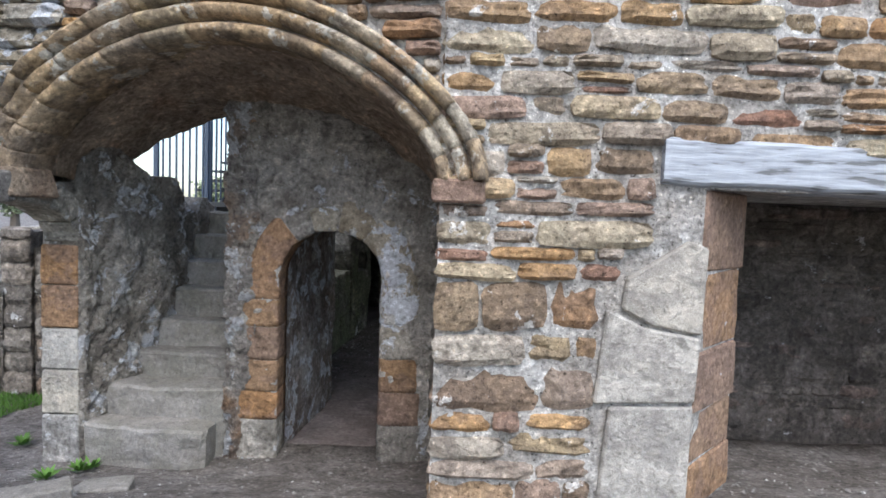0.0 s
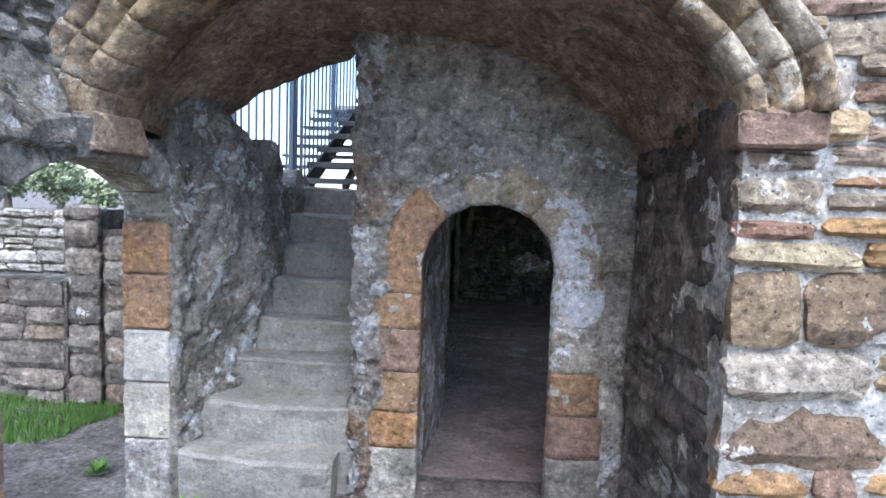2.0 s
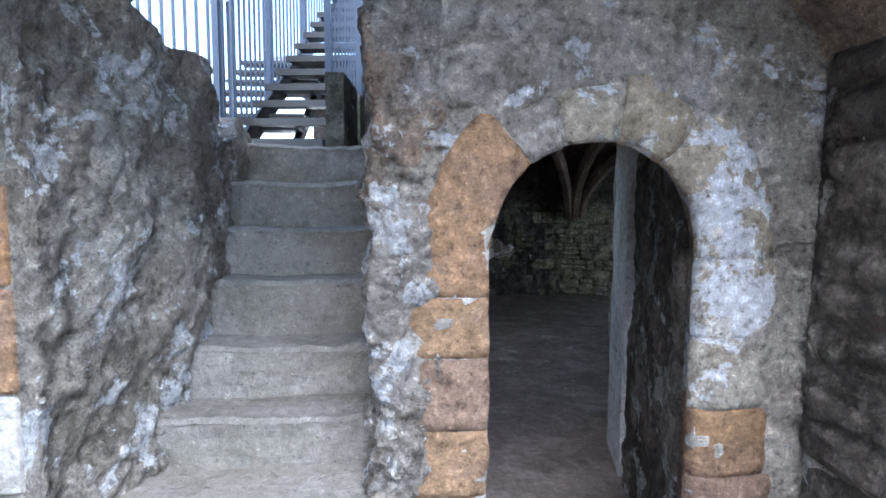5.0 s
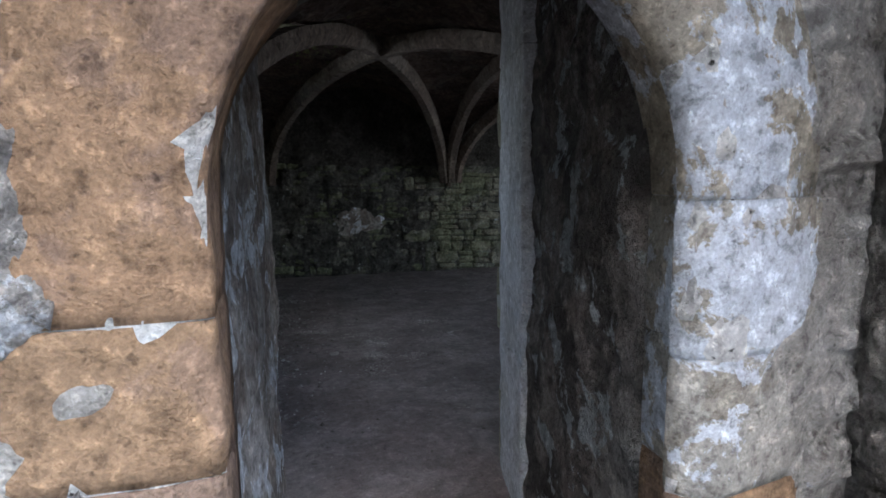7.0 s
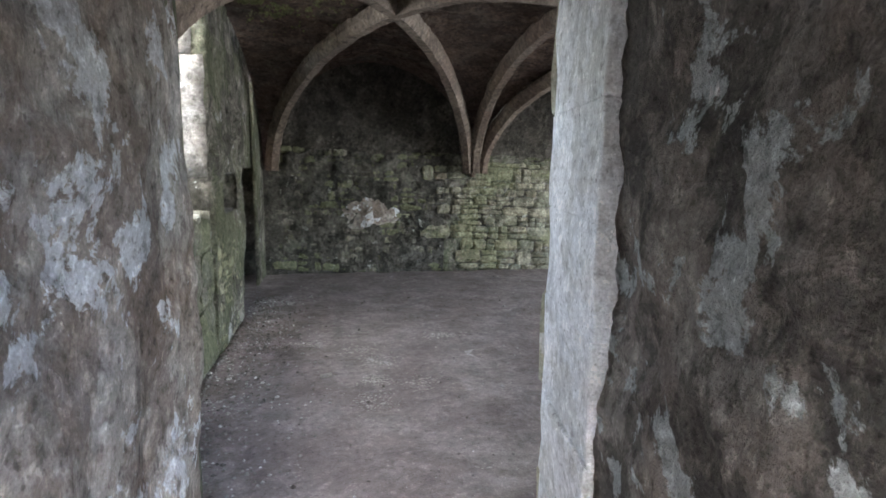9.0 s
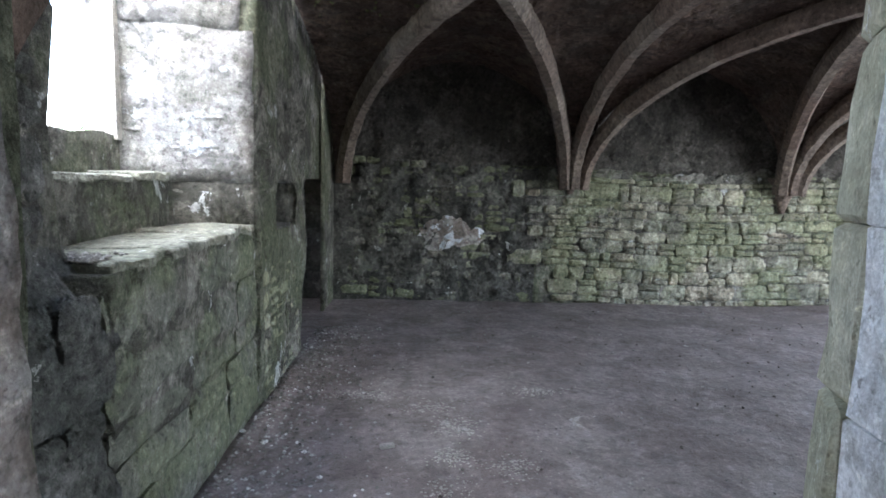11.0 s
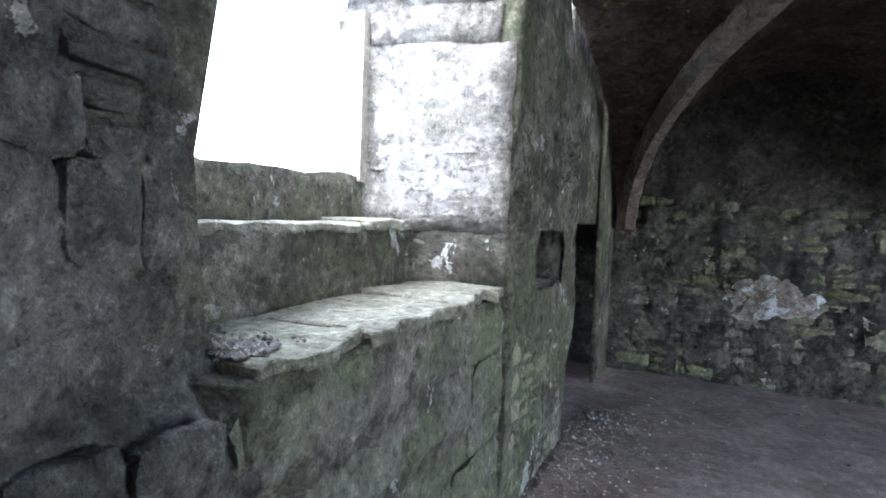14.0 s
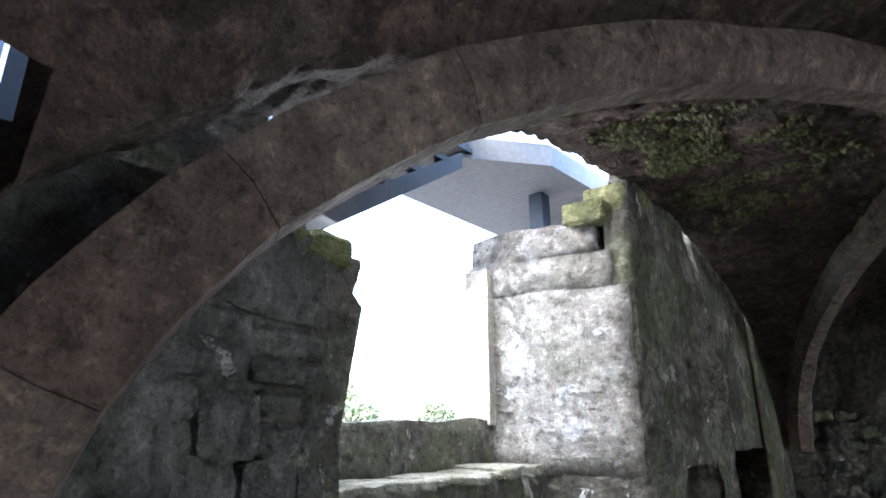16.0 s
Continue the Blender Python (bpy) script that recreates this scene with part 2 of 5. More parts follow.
M_blue = plain("dark blue painted steel", (0.05, 0.075, 0.12), 0.45, 0.0, 0.3)
M_black = plain("black steel", (0.03, 0.032, 0.035), 0.5, 0.0, 0.3)
M_galv = plain("weathered grey concrete slab", (0.3, 0.31, 0.32), 0.8)
M_grass = plain("grass blades", (0.11, 0.23, 0.04), 0.8, 0.0, 0.8, 12.0)
M_leaf = plain("spring foliage", (0.22, 0.26, 0.15), 0.8, 0.0, 0.8, 3.0)
M_bark = plain("grey brown bark", (0.12, 0.1, 0.08), 0.9)


def oak():
    m, nt, b = mat("bleached grey oak")
    tc = nt.nodes.new("ShaderNodeNewGeometry")
    mp = nt.nodes.new("ShaderNodeMapping")
    mp.inputs["Scale"].default_value = (2.2, 14.0, 17.0)
    nt.links.new(tc.outputs["Position"], mp.inputs[0])
    n = nt.nodes.new("ShaderNodeTexNoise")
    n.inputs["Scale"].default_value, n.inputs["Detail"].default_value = 2.0, 9.0
    nt.links.new(mp.outputs[0], n.inputs["Vector"])
    c = ramp(nt, n.outputs[0], [(0.36, (0.13, 0.135, 0.14)), (0.43, (0.27, 0.29, 0.32)), (0.64, (0.37, 0.4, 0.44))])
    nt.links.new(c, b.inputs["Base Color"])
    b.inputs["Roughness"].default_value = 0.85
    bump(nt, b, [(n.outputs[0], 0.8, 0.012)])
    return m


M_oak = oak()


# ---- building helpers ----
def mesh_of(name, bm, material, smooth=False):
    me = bpy.data.meshes.new(name)
    bm.normal_update()
    if smooth:
        for f in bm.faces:
            f.smooth = True
    bm.to_mesh(me)
    bm.free()
    me.materials.append(material)
    return me


def part(name, bm, material, parent=None, label="", smooth=False):
    ob = new(name, mesh_of(name, bm, material, smooth))
    ob.parent = parent
    if label:
        tagged(ob, label)
    return ob


def thing(name, label, category, group="", kind=""):
    return tagged(new(name), label, category, group, kind)


def box(bm, lo, hi, m=None):
    vs = [bm.verts.new((x, y, z)) for z in (lo[2], hi[2]) for y in (lo[1], hi[1]) for x in (lo[0], hi[0])]
    for f in ((0, 2, 3, 1), (4, 5, 7, 6), (0, 1, 5, 4), (2, 6, 7, 3), (0, 4, 6, 2), (1, 3, 7, 5)):
        bm.faces.new([vs[i] for i in f])
    if m is not None:
        for v in vs:
            v.co = m @ v.co
    return vs


def prism(bm, pts, to3, d0, d1):
    """Closed solid from a 2D outline, which to3(u, v, d) lays into space, between the depths d0 and d1."""
    a = [bm.verts.new(to3(u, v, d0)) for u, v in pts]
    b = [bm.verts.new(to3(u, v, d1)) for u, v in pts]
    bm.faces.new(a)
    bm.faces.new(b[::-1])
    for i in range(len(pts)):
        j = (i + 1) % len(pts)
        bm.faces.new((a[j], a[i], b[i], b[j]))


def rough(p, amp, scale=2.0, seed=0.0):
    q = Vector(p) * scale + Vector((seed, seed * 1.7, -seed))
    return amp * (noise.noise(q) + 0.5 * noise.noise(q * 2.3) + 0.4 * noise.noise(q * 5.1) + 0.3 * abs(noise.noise(q * 11.0)))


def sheet(bm, at, nu, nv, amp, thick=0.25, scale=2.0, seed=0.0, full=False):
    """A rough-faced slab: at(s, t) gives a place and the outward normal; the back lies thick behind the face."""
    front, back = [], []
    for j in range(nv + 1):
        fr, br = [], []
        for i in range(nu + 1):
            p, n = at(i / nu, j / nv)
            p, n = Vector(p), Vector(n).normalized()
            fr.append(bm.verts.new(p + n * rough(p, amp, scale, seed)))
            br.append(bm.verts.new(p - n * thick) if full or i in (0, nu) or j in (0, nv) else None)
        front.append(fr)
        back.append(br)
    fs = []
    for j in range(nv):
        for i in range(nu):
            fs.append(bm.faces.new((front[j][i], front[j][i + 1], front[j + 1][i + 1], front[j + 1][i])))
    ring = [(0, i) for i in range(nu + 1)] + [(j, nu) for j in range(1, nv + 1)] + [(nv, i) for i in range(nu - 1, -1, -1)] + [(j, 0) for j in range(nv - 1, 0, -1)]
    for (a, b), (c, d) in zip(ring, ring[1:] + ring[:1]):
        bm.faces.new((front[c][d], front[a][b], back[a][b], back[c][d]))
    if full:
        for j in range(nv):
            for i in range(nu):
                bm.faces.new((back[j][i], back[j + 1][i], back[j + 1][i + 1], back[j][i + 1]))
    else:
        bm.faces.new([back[a][b] for a, b in ring])
    bmesh.ops.recalc_face_normals(bm, faces=bm.faces[:])
    return front


def quad_at(a, b, c, d, n):
    """Bilinear patch a (0,0), b (1,0), c (1,1), d (0,1) with one normal."""
    a, b, c, d = (Vector(v) for v in (a, b, c, d))
    return lambda s, t: ((a * (1 - s) + b * s) * (1 - t) + (d * (1 - s) + c * s) * t, n)


# a set of stone blocks of unit size, front at +y = 0, to be scaled
def stone_mesh(i, material, cols=6, rows=4):
    """A quarry-faced stone: wandering outline, eased arrises and a broken, layered front."""
    rnd = random.Random(900 + i)
    sd = rnd.uniform(0, 60)
    bm = bmesh.new()

    def wander(a, k):
        return 0.07 * noise.noise(Vector((a * 2.2 + sd, k * 9.1, sd))) + 0.03 * noise.noise(Vector((a * 7.0, k * 5.3 + sd, 1.0)))
    grid = []
    ridge = rnd.uniform(-0.3, 0.3)
    for b in range(rows + 1):
        row = []
        for a in range(cols + 1):
            s, t = a / cols - 0.5, b / rows - 0.5
            es, et = min(1.0, abs(s) * 2), min(1.0, abs(t) * 2)
            x = s * (1 - 0.08 * et ** 6) + (wander(t, 1.0 if s > 0 else 2.0) * 0.6 * es)
            z = t * (1 - 0.14 * es ** 6) + (wander(s, 3.0 if t > 0 else 4.0) * 1.3 * et)
            y = 0.42 * max(es ** 9, et ** 7) - 0.05
            y += 0.34 * noise.noise(Vector((s * 2.6 + sd, t * 2.6, 7.0))) + 0.18 * noise.noise(Vector((s * 6.5, t * 8.0 + sd, 3.0)))
            y += 0.08 if t > ridge + 0.25 * s else -0.03
            row.append(bm.verts.new((x, y, z)))
        grid.append(row)
    for b in range(rows):
        for a in range(cols):
            bm.faces.new((grid[b][a], grid[b][a + 1], grid[b + 1][a + 1], grid[b + 1][a]))
    ring = [grid[0][a] for a in range(cols + 1)] + [grid[b][cols] for b in range(1, rows + 1)] + [grid[rows][a] for a in range(cols - 1, -1, -1)] + [grid[b][0] for b in range(rows - 1, 0, -1)]
    back = [bm.verts.new((v.co.x, 1.0, v.co.z)) for v in ring]
    for k in range(len(ring)):
        j = (k + 1) % len(ring)
        bm.faces.new((ring[k], ring[j], back[j], back[k]))
    bmesh.ops.recalc_face_normals(bm, faces=bm.faces[:])
    return mesh_of("stone", bm, material, False)


STONES = {}


def stones_of(material):
    if material.name not in STONES:
        STONES[material.name] = [stone_mesh(i + 40 * len(STONES), material) for i in range(14)]
    return STONES[material.name]


def lay(parent, material, origin, u, n, spans, z0, z1, course=(0.1, 0.22), length=(0.15, 0.5), joint=0.014, depth=0.07, seed=1, name="stone", proud=0.02, jitter=0.0, wave=0.012):
    """Courses of stones on a wall face. spans(z_low, z_high) gives the stretches of u that are wall."""
    rnd = random.Random(seed)
    kinds = stones_of(material)
    origin, u, n = Vector(origin), Vector(u).normalized(), Vector(n).normalized()
    z = z0
    while z < z1 - 0.03:
        lo, hi = course(z) if callable(course) else course
        h = min(rnd.uniform(lo, hi), z1 - z)
        for a, b in spans(z, z + h):
            x = a
            while x < b - 0.03:
                w = rnd.uniform(*length) * (0.7 + 0.6 * h / hi)
                if lo > 0.125:
                    w *= 1.25
                if b - (x + w) < length[0] * 0.6:
                    w = b - x
                parts = [(z, h)]
                if lo < 0.125 and h > 0.13 and w < 0.36 and rnd.random() < 0.5:
                    k = rnd.uniform(0.4, 0.6) * h
                    parts = [(z, k), (z + k, h - k)]
                for zz, hh in parts:
                    zz += wave * math.sin((x + seed) * 1.7) + rnd.uniform(-1, 1) * jitter
                    ob = new(name, kinds[rnd.randrange(len(kinds))])
                    out = rnd.uniform(-0.4, 1.0) * proud
                    p = origin + u * (x + w / 2) + Vector((0, 0, zz + hh / 2)) + n * (proud + out)
                    turn = Matrix((u, -n, Vector((0, 0, 1)))).transposed().to_4x4()
                    ob.matrix_world = Matrix.Translation(p) @ turn @ Matrix.Rotation(rnd.uniform(-0.03, 0.03), 4, "Y") @ Matrix.Diagonal((w - joint, depth, hh - joint, 1))
                    ob.parent = parent
                x += w
        z += h


def block(name, material, parent, corners, d, normal, label="", seed=0, bev=0.01, amp=0.008):
    """One dressed stone: front outline corners in space, d deep behind the normal, edges eased and uneven."""
    bm = bmesh.new()
    nrm = Vector(normal).normalized()
    cs = [Vector(c) for c in corners]
    mid = sum(cs, Vector()) / len(cs)
    a = [bm.verts.new(c) for c in cs]
    b = [bm.verts.new(c - nrm * d) for c in cs]
    bm.faces.new(a)
    bm.faces.new(b[::-1])
    for i in range(len(cs)):
        j = (i + 1) % len(cs)
        bm.faces.new((a[j], a[i], b[i], b[j]))
    bmesh.ops.recalc_face_normals(bm, faces=bm.faces[:])
    bmesh.ops.subdivide_edges(bm, edges=[e for e in bm.edges if e.calc_length() > 0.12], cuts=2, use_grid_fill=True)
    bmesh.ops.bevel(bm, geom=[e for e in bm.edges if len(e.link_faces) == 2 and e.calc_face_angle(0) > 0.6], offset=min(bev, 0.013), segments=1, affect="EDGES")
    for v in bm.verts:
        v.co += nrm * rough(v.co, amp, 7.0, seed) + (v.co - mid) * rough(v.co, 0.02, 6.0, seed + 3)
    bmesh.ops.triangulate(bm, faces=bm.faces[:])
    return part(name, bm, material, parent, label, False)

# ---- large structure ----
YAW = radians(-5.85)
RM = Matrix.Rotation(YAW, 4, "Z")            # the vaulted room's own axes: r to its right, f ahead
RIGHT, AHEAD = Vector((math.cos(YAW), math.sin(YAW), 0)), Vector((-math.sin(YAW), math.cos(YAW), 0))
FLOOR = -0.515


def smoothstep(a, b, x):
    t = min(1.0, max(0.0, (x - a) / (b - a)))
    return t * t * (3 - 2 * t)


def ground_z(x, y):
    z = 0.0 - 0.42 * smoothstep(2.4, 4.2, y) + 0.16 * smoothstep(0.6, 2.4, x) * smoothstep(2.6, 3.4, y)
    z += 0.25 * smoothstep(-3.2, -5.5, x) * smoothstep(4.0, 6.5, y)
    if x > -2.3 and y > 4.6 and math.hypot(x, y) < 30:
        z = -0.9
    return z


def build_ground():
    bm = bmesh.new()
    xs = [-400, -150, -60, -30, -16, -10] + [-8 + 0.2 * i for i in range(76)] + [8, 10, 16, 30, 60, 150, 400]
    ys = [-400, -150, -60, -30, -16, -10, -6] + [-4 + 0.2 * i for i in range(76)] + [12, 16, 30, 60, 150, 400]
    g = [[bm.verts.new((x, y, ground_z(x, y) + (rough((x, y, 0), 0.025, 1.3) if abs(x) < 8 and -4 <= y <= 11.2 else 0))) for x in xs] for y in ys]
    for j in range(len(ys) - 1):
        for i in range(len(xs) - 1):
            bm.faces.new((g[j][i], g[j][i + 1], g[j + 1][i + 1], g[j + 1][i]))
    ob = part("ground", bm, M_dirt, None, "", True)
    return tagged(ob, "trodden grey-brown earth with fine gravel outside the arch", "ground", kind="structure")


ground = build_ground()


def arch_line(half, rise, k):
    """Flattened round arch: height over the spring line at k from -1 to 1."""
    k = min(1.0, abs(k))
    seg = 1 - k * k
    return rise * (0.55 * math.sqrt(max(0.0, seg)) + 0.45 * (seg if seg > 0 else 0))


# front wall to the right of the arch, with the hearth opening
wall_front = tagged(new("wall_front"), "coursed orange and brown sandstone rubble wall with wide pale mortar", "wall", kind="structure")


def plan_solid(name, pts, z0, z1, material, parent):
    bm = bmesh.new()
    prism(bm, pts, lambda u, v, d: (u, v, d), z0, z1)
    bmesh.ops.recalc_face_normals(bm, faces=bm.faces[:])
    return part(name, bm, material, parent)


plan_solid("pier_core", [(0.02, 3.035), (1.5, 3.035), (1.97, 3.5), (2.1, 4.62), (2.1, 4.8), (0.09, 4.8), (0.06, 4.3)], -0.9, 1.79, M_mortar, wall_front)
plan_solid("upper_core", [(0.02, 3.035), (9.0, 3.035), (9.0, 4.8), (0.09, 4.8), (0.06, 4.3)], 1.79, 4.6, M_mortar, wall_front)
plan_solid("far_jamb_core", [(4.5, 3.035), (9.0, 3.035), (9.0, 4.8), (4.2, 4.8), (4.2, 4.62)], -0.9, 1.79, M_mortar, wall_front)

# hearth recess: dark back
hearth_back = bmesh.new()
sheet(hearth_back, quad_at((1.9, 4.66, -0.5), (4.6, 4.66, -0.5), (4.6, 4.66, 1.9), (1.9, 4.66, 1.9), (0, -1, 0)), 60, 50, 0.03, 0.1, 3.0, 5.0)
tagged(part("wall_hearth_back", hearth_back, M_recessdark, None, "", True), "dark rubble back wall of a wide hearth", "wall", kind="structure")

# arch wall, set slightly askew, from the right impost to the left wall
A0, A1 = Vector((0.0, 3.03, 0)), Vector((-2.7, 3.535, 0))
AU = (A1 - A0).normalized()
AN = Vector((-AU.y, AU.x, 0))
if AN.y > 0:
    AN = -AN
ALEN = (A1 - A0).length
SPRING, RISE = 1.78, 0.8


def on_arch(s, z, d):
    """s along the arch wall from the right impost, d behind its face."""
    return A0 + AU * s + Vector((0, 0, z)) - AN * d


def soffit_z(s, extra=0.0):
    half = ALEN / 2 + extra
    return SPRING + arch_line(half, RISE + extra, (s - ALEN / 2) / half)


wall_arch = tagged(new("wall_arch"), "rubble wall over a wide moulded stone archway", "wall", kind="structure")
bm = bmesh.new()
outline = [(-0.02, 4.6), (ALEN + 0.3, 4.6), (ALEN + 0.3, SPRING)] + [(ALEN / 2 + ALEN / 2 * math.cos(math.pi * (i / 40)), soffit_z(ALEN / 2 + ALEN / 2 * math.cos(math.pi * (i / 40))) + 0.02) for i in range(41)] + [(-0.02, SPRING)]
prism(bm, outline, on_arch, 0.035, 0.3)
bmesh.ops.recalc_face_normals(bm, faces=bm.faces[:])
part("arch_core", bm, M_mortar, wall_arch)


# barrel soffit behind the arch, down to the inner wall and over the foot of the stair
def soffit_at(s, t):
    k = 2 * s - 1
    fz = on_arch(s * ALEN, soffit_z(s * ALEN) + 0.015, 0.12)
    bx = 0.08 + s * (-2.86)
    ye = 4.33 + 0.5 * smoothstep(0.56, 0.66, s)
    bz = 1.62 + arch_line(1.43, 0.76, k) + 0.06 * s
    p = fz.lerp(Vector((bx, ye, bz)), t)
    nrm = Vector((k * 0.8, 0, -math.sqrt(max(0.1, 1 - k * k * 0.64))))
    return p, nrm


bm = bmesh.new()
front = sheet(bm, soffit_at, 90, 44, 0.04, 0.05, 2.2, 2.0, full=True)
bm.faces.ensure_lookup_table()
soffit = part("soffit", bm, M_soffit, None, "", True)
tagged(soffit, "weathered brown rubble barrel vault over the entrance recess", "vault", kind="structure")
bm = bmesh.new()
for i in range(24):
    s0, s1 = i / 24, (i + 1) / 24
    quad = []
    for s in (s0, s1):
        a, b = soffit_at(s, 0.0)[0], soffit_at(s, 0.985)[0]
        quad += [a, b]
    lo = [bm.verts.new((p.x, p.y, p.z + 0.06)) for p in (quad[0], quad[2], quad[3], quad[1])]
    hi = [bm.verts.new((p.x, p.y, 4.6)) for p in (quad[0], quad[2], quad[3], quad[1])]
    bm.faces.new(lo)
    bm.faces.new(hi[::-1])
    for q in range(4):
        bm.faces.new((lo[(q + 1) % 4], lo[q], hi[q], hi[(q + 1) % 4]))
tagged(part("vault_mass", bm, M_rubble), "rubble masonry over the entrance vault", "wall", kind="structure")

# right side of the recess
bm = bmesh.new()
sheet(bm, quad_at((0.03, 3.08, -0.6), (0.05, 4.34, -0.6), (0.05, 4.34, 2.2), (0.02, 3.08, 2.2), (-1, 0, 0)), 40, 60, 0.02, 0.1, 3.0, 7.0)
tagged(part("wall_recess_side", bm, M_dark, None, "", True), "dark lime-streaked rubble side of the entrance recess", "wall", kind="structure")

# inner wall with the round-headed door
DX, DR, DSPR = -0.815, 0.395, 1.03
wall_door = tagged(new("wall_door"), "grey plastered rubble wall round an arched stone doorway", "wall", kind="structure")
bm = bmesh.new()
arc = [(DX + (DR + 0.1) * math.cos(math.pi * i / 24), DSPR + (DR + 0.1) * math.sin(math.pi * i / 24)) for i in range(25)]
NOTCH = [(DX + DR + 0.1, -0.9)] + arc + [(DX - DR - 0.1, -0.9)]
prism(bm, [(-1.6, -0.9), (-1.6, 2.75), (0.3, 2.75), (0.3, -0.9)] + NOTCH, lambda u, v, d: (u, d, v), 4.335, 4.56)
bmesh.ops.recalc_face_normals(bm, faces=bm.faces[:])
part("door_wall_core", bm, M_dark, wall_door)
bm = bmesh.new()
sheet(bm, quad_at((-1.6, 4.322, -0.6), (0.05, 4.322, -0.6), (0.05, 4.322, 2.75), (-1.6, 4.322, 2.75), (0, -1, 0)), 100, 190, 0.02, 0.012, 3.4, 9.0, full=True)
gone = []
for f in bm.faces:
    c = f.calc_center_median()
    reach = math.hypot(c.x - DX, c.z - DSPR) if c.z > DSPR else abs(c.x - DX)
    if reach < DR + 0.12:
        gone.append(f)
bmesh.ops.delete(bm, geom=gone, context="FACES")
part("wall_plaster", bm, M_doorwall, wall_door, "rough grey plaster with lime bloom", True)


def broken_edge(s, t):
    z = -0.5 + t * 2.95
    ex = -1.63 + 0.035 * noise.noise(Vector((z * 3.1, 2.0, 0))) + 0.02 * noise.noise(Vector((z * 9.0, 5.0, 0)))
    if s < 0.4:
        return (ex, 4.66 - (s / 0.4) * 0.33, z), (-1, -0.1, 0)
    k = (s - 0.4) / 0.6
    return (ex + k * 0.24, 4.325 - 0.03 * math.sin(math.pi * min(1, 0.15 + k)), z), (-0.7 + 0.7 * min(1, k * 3), -1, 0)


bm = bmesh.new()
sheet(bm, broken_edge, 60, 240, 0.05, 0.03, 6.0, 19.0, full=True)
part("broken_edge", bm, M_edge, wall_door, "broken rubble edge with flaking white lime", True)

wall_passage = tagged(new("wall_passage"), "thick rubble walls on both sides of a short plastered passage", "wall", kind="structure")
plan_solid("passage_mass_left", [(-1.6, 4.56), (-1.26, 4.56), (-1.14, 6.02), (-1.62, 6.14)], -0.9, 2.75, M_core, wall_passage)
plan_solid("passage_mass_right", [(-0.33, 4.56), (0.09, 4.56), (0.09, 4.79), (9.0, 4.79), (9.0, 5.05), (0.12, 6.18)], -0.9, 2.75, M_core, wall_passage)
plan_solid("passage_mass_above", [(-1.6, 4.56), (0.09, 4.56), (0.04, 6.0), (-1.62, 6.14)], 1.98, 3.2, M_core, wall_passage)

bm = bmesh.new()
sheet(bm, quad_at((-1.25, 4.54, -0.6), (-1.09, 6.05, -0.6), (-1.1, 6.05, 2.05), (-1.27, 4.54, 2.05), (1, 0, 0)), 80, 120, 0.022, 0.06, 2.6, 11.0)
part("plaster", bm, M_plaster, wall_passage, "pale flaking plaster on the passage wall", True)
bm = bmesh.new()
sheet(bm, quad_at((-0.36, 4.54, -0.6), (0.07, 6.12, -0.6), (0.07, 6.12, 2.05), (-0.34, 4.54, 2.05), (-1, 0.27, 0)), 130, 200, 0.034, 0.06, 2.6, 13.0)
part("dark_plaster", bm, M_darkplaster, wall_passage, "dark plaster over rubble", True)
bm = bmesh.new()
sheet(bm, quad_at((-1.3, 4.5, 1.95), (-1.1, 6.05, 2.0), (0.05, 6.05, 2.0), (-0.3, 4.5, 1.95), (0, 0, -1)), 30, 30, 0.03, 0.05, 2.5, 17.0)
part("passage_soffit", bm, M_soffit, wall_passage, "", True)

# floor of passage and room, one piece
bm = bmesh.new()


def floor_at(s, t):
    f = 4.2 + t * 8.2
    wide = smoothstep(5.8, 6.0, f)
    r0, r1 = -1.9 + wide * -0.8, 0.2 + wide * 6.2
    p = RM @ Vector((r0 + (r1 - r0) * s, f, 0))
    z = FLOOR + 0.06 * (1 - smoothstep(4.2, 5.4, f)) + 0.06 * smoothstep(2.5, 5, r0 + (r1 - r0) * s)
    return (p.x, p.y, z), (0, 0, 1)


sheet(bm, floor_at, 150, 150, 0.014, 0.2, 1.6, 23.0)
tagged(part("floor", bm, M_floor, None, "", True), "dark packed earth floor with scattered gravel and pale scuffs", "floor", kind="structure")

# ---- vaulted room, in its own axes ----
R0, BAY, F0, F1 = -2.2, 2.66, 6.05, 11.8
FC, FH = (F0 + F1) / 2, (F1 - F0) / 2
SPZ, CROWN = 0.86, 2.26
EDGES = [R0, 0.53, 3.11, 5.7]


def bay_of(r):
    for a, b in zip(EDGES, EDGES[1:]):
        if r <= b + 1e-6:
            return a, b
    return EDGES[-2], EDGES[-1]


def cell_z(r, f):
    a, b = bay_of(r)
    k = (r - (a + b) / 2) / ((b - a) / 2)
    q = (f - FC) / FH
    za = math.sqrt(max(0.0, 1 - min(1, abs(k)) ** 2.0))
    zb = math.sqrt(max(0.0, 1 - min(1, abs(q)) ** 2.0))
    return SPZ + (CROWN - SPZ) * max(za, zb)


bm = bmesh.new()
nr, nf = 260, 192


def web_relief(r, f):
    """Thin rubble courses of the vault webs: each stone a little in or out, joints recessed."""
    c = f / 0.11 + 0.35 * noise.noise(Vector((r * 1.3, f * 1.3, 2.0)))
    row = math.floor(c)
    q = r / 0.34 + 0.37 * (row % 5) + 0.2 * noise.noise(Vector((r, row, 1.0)))
    out = 0.022 * noise.noise(Vector((math.floor(q) * 3.7, row * 5.3, 9.0)))
    return out + (0.012 if c - row < 0.22 or q - math.floor(q) < 0.09 else 0.0)


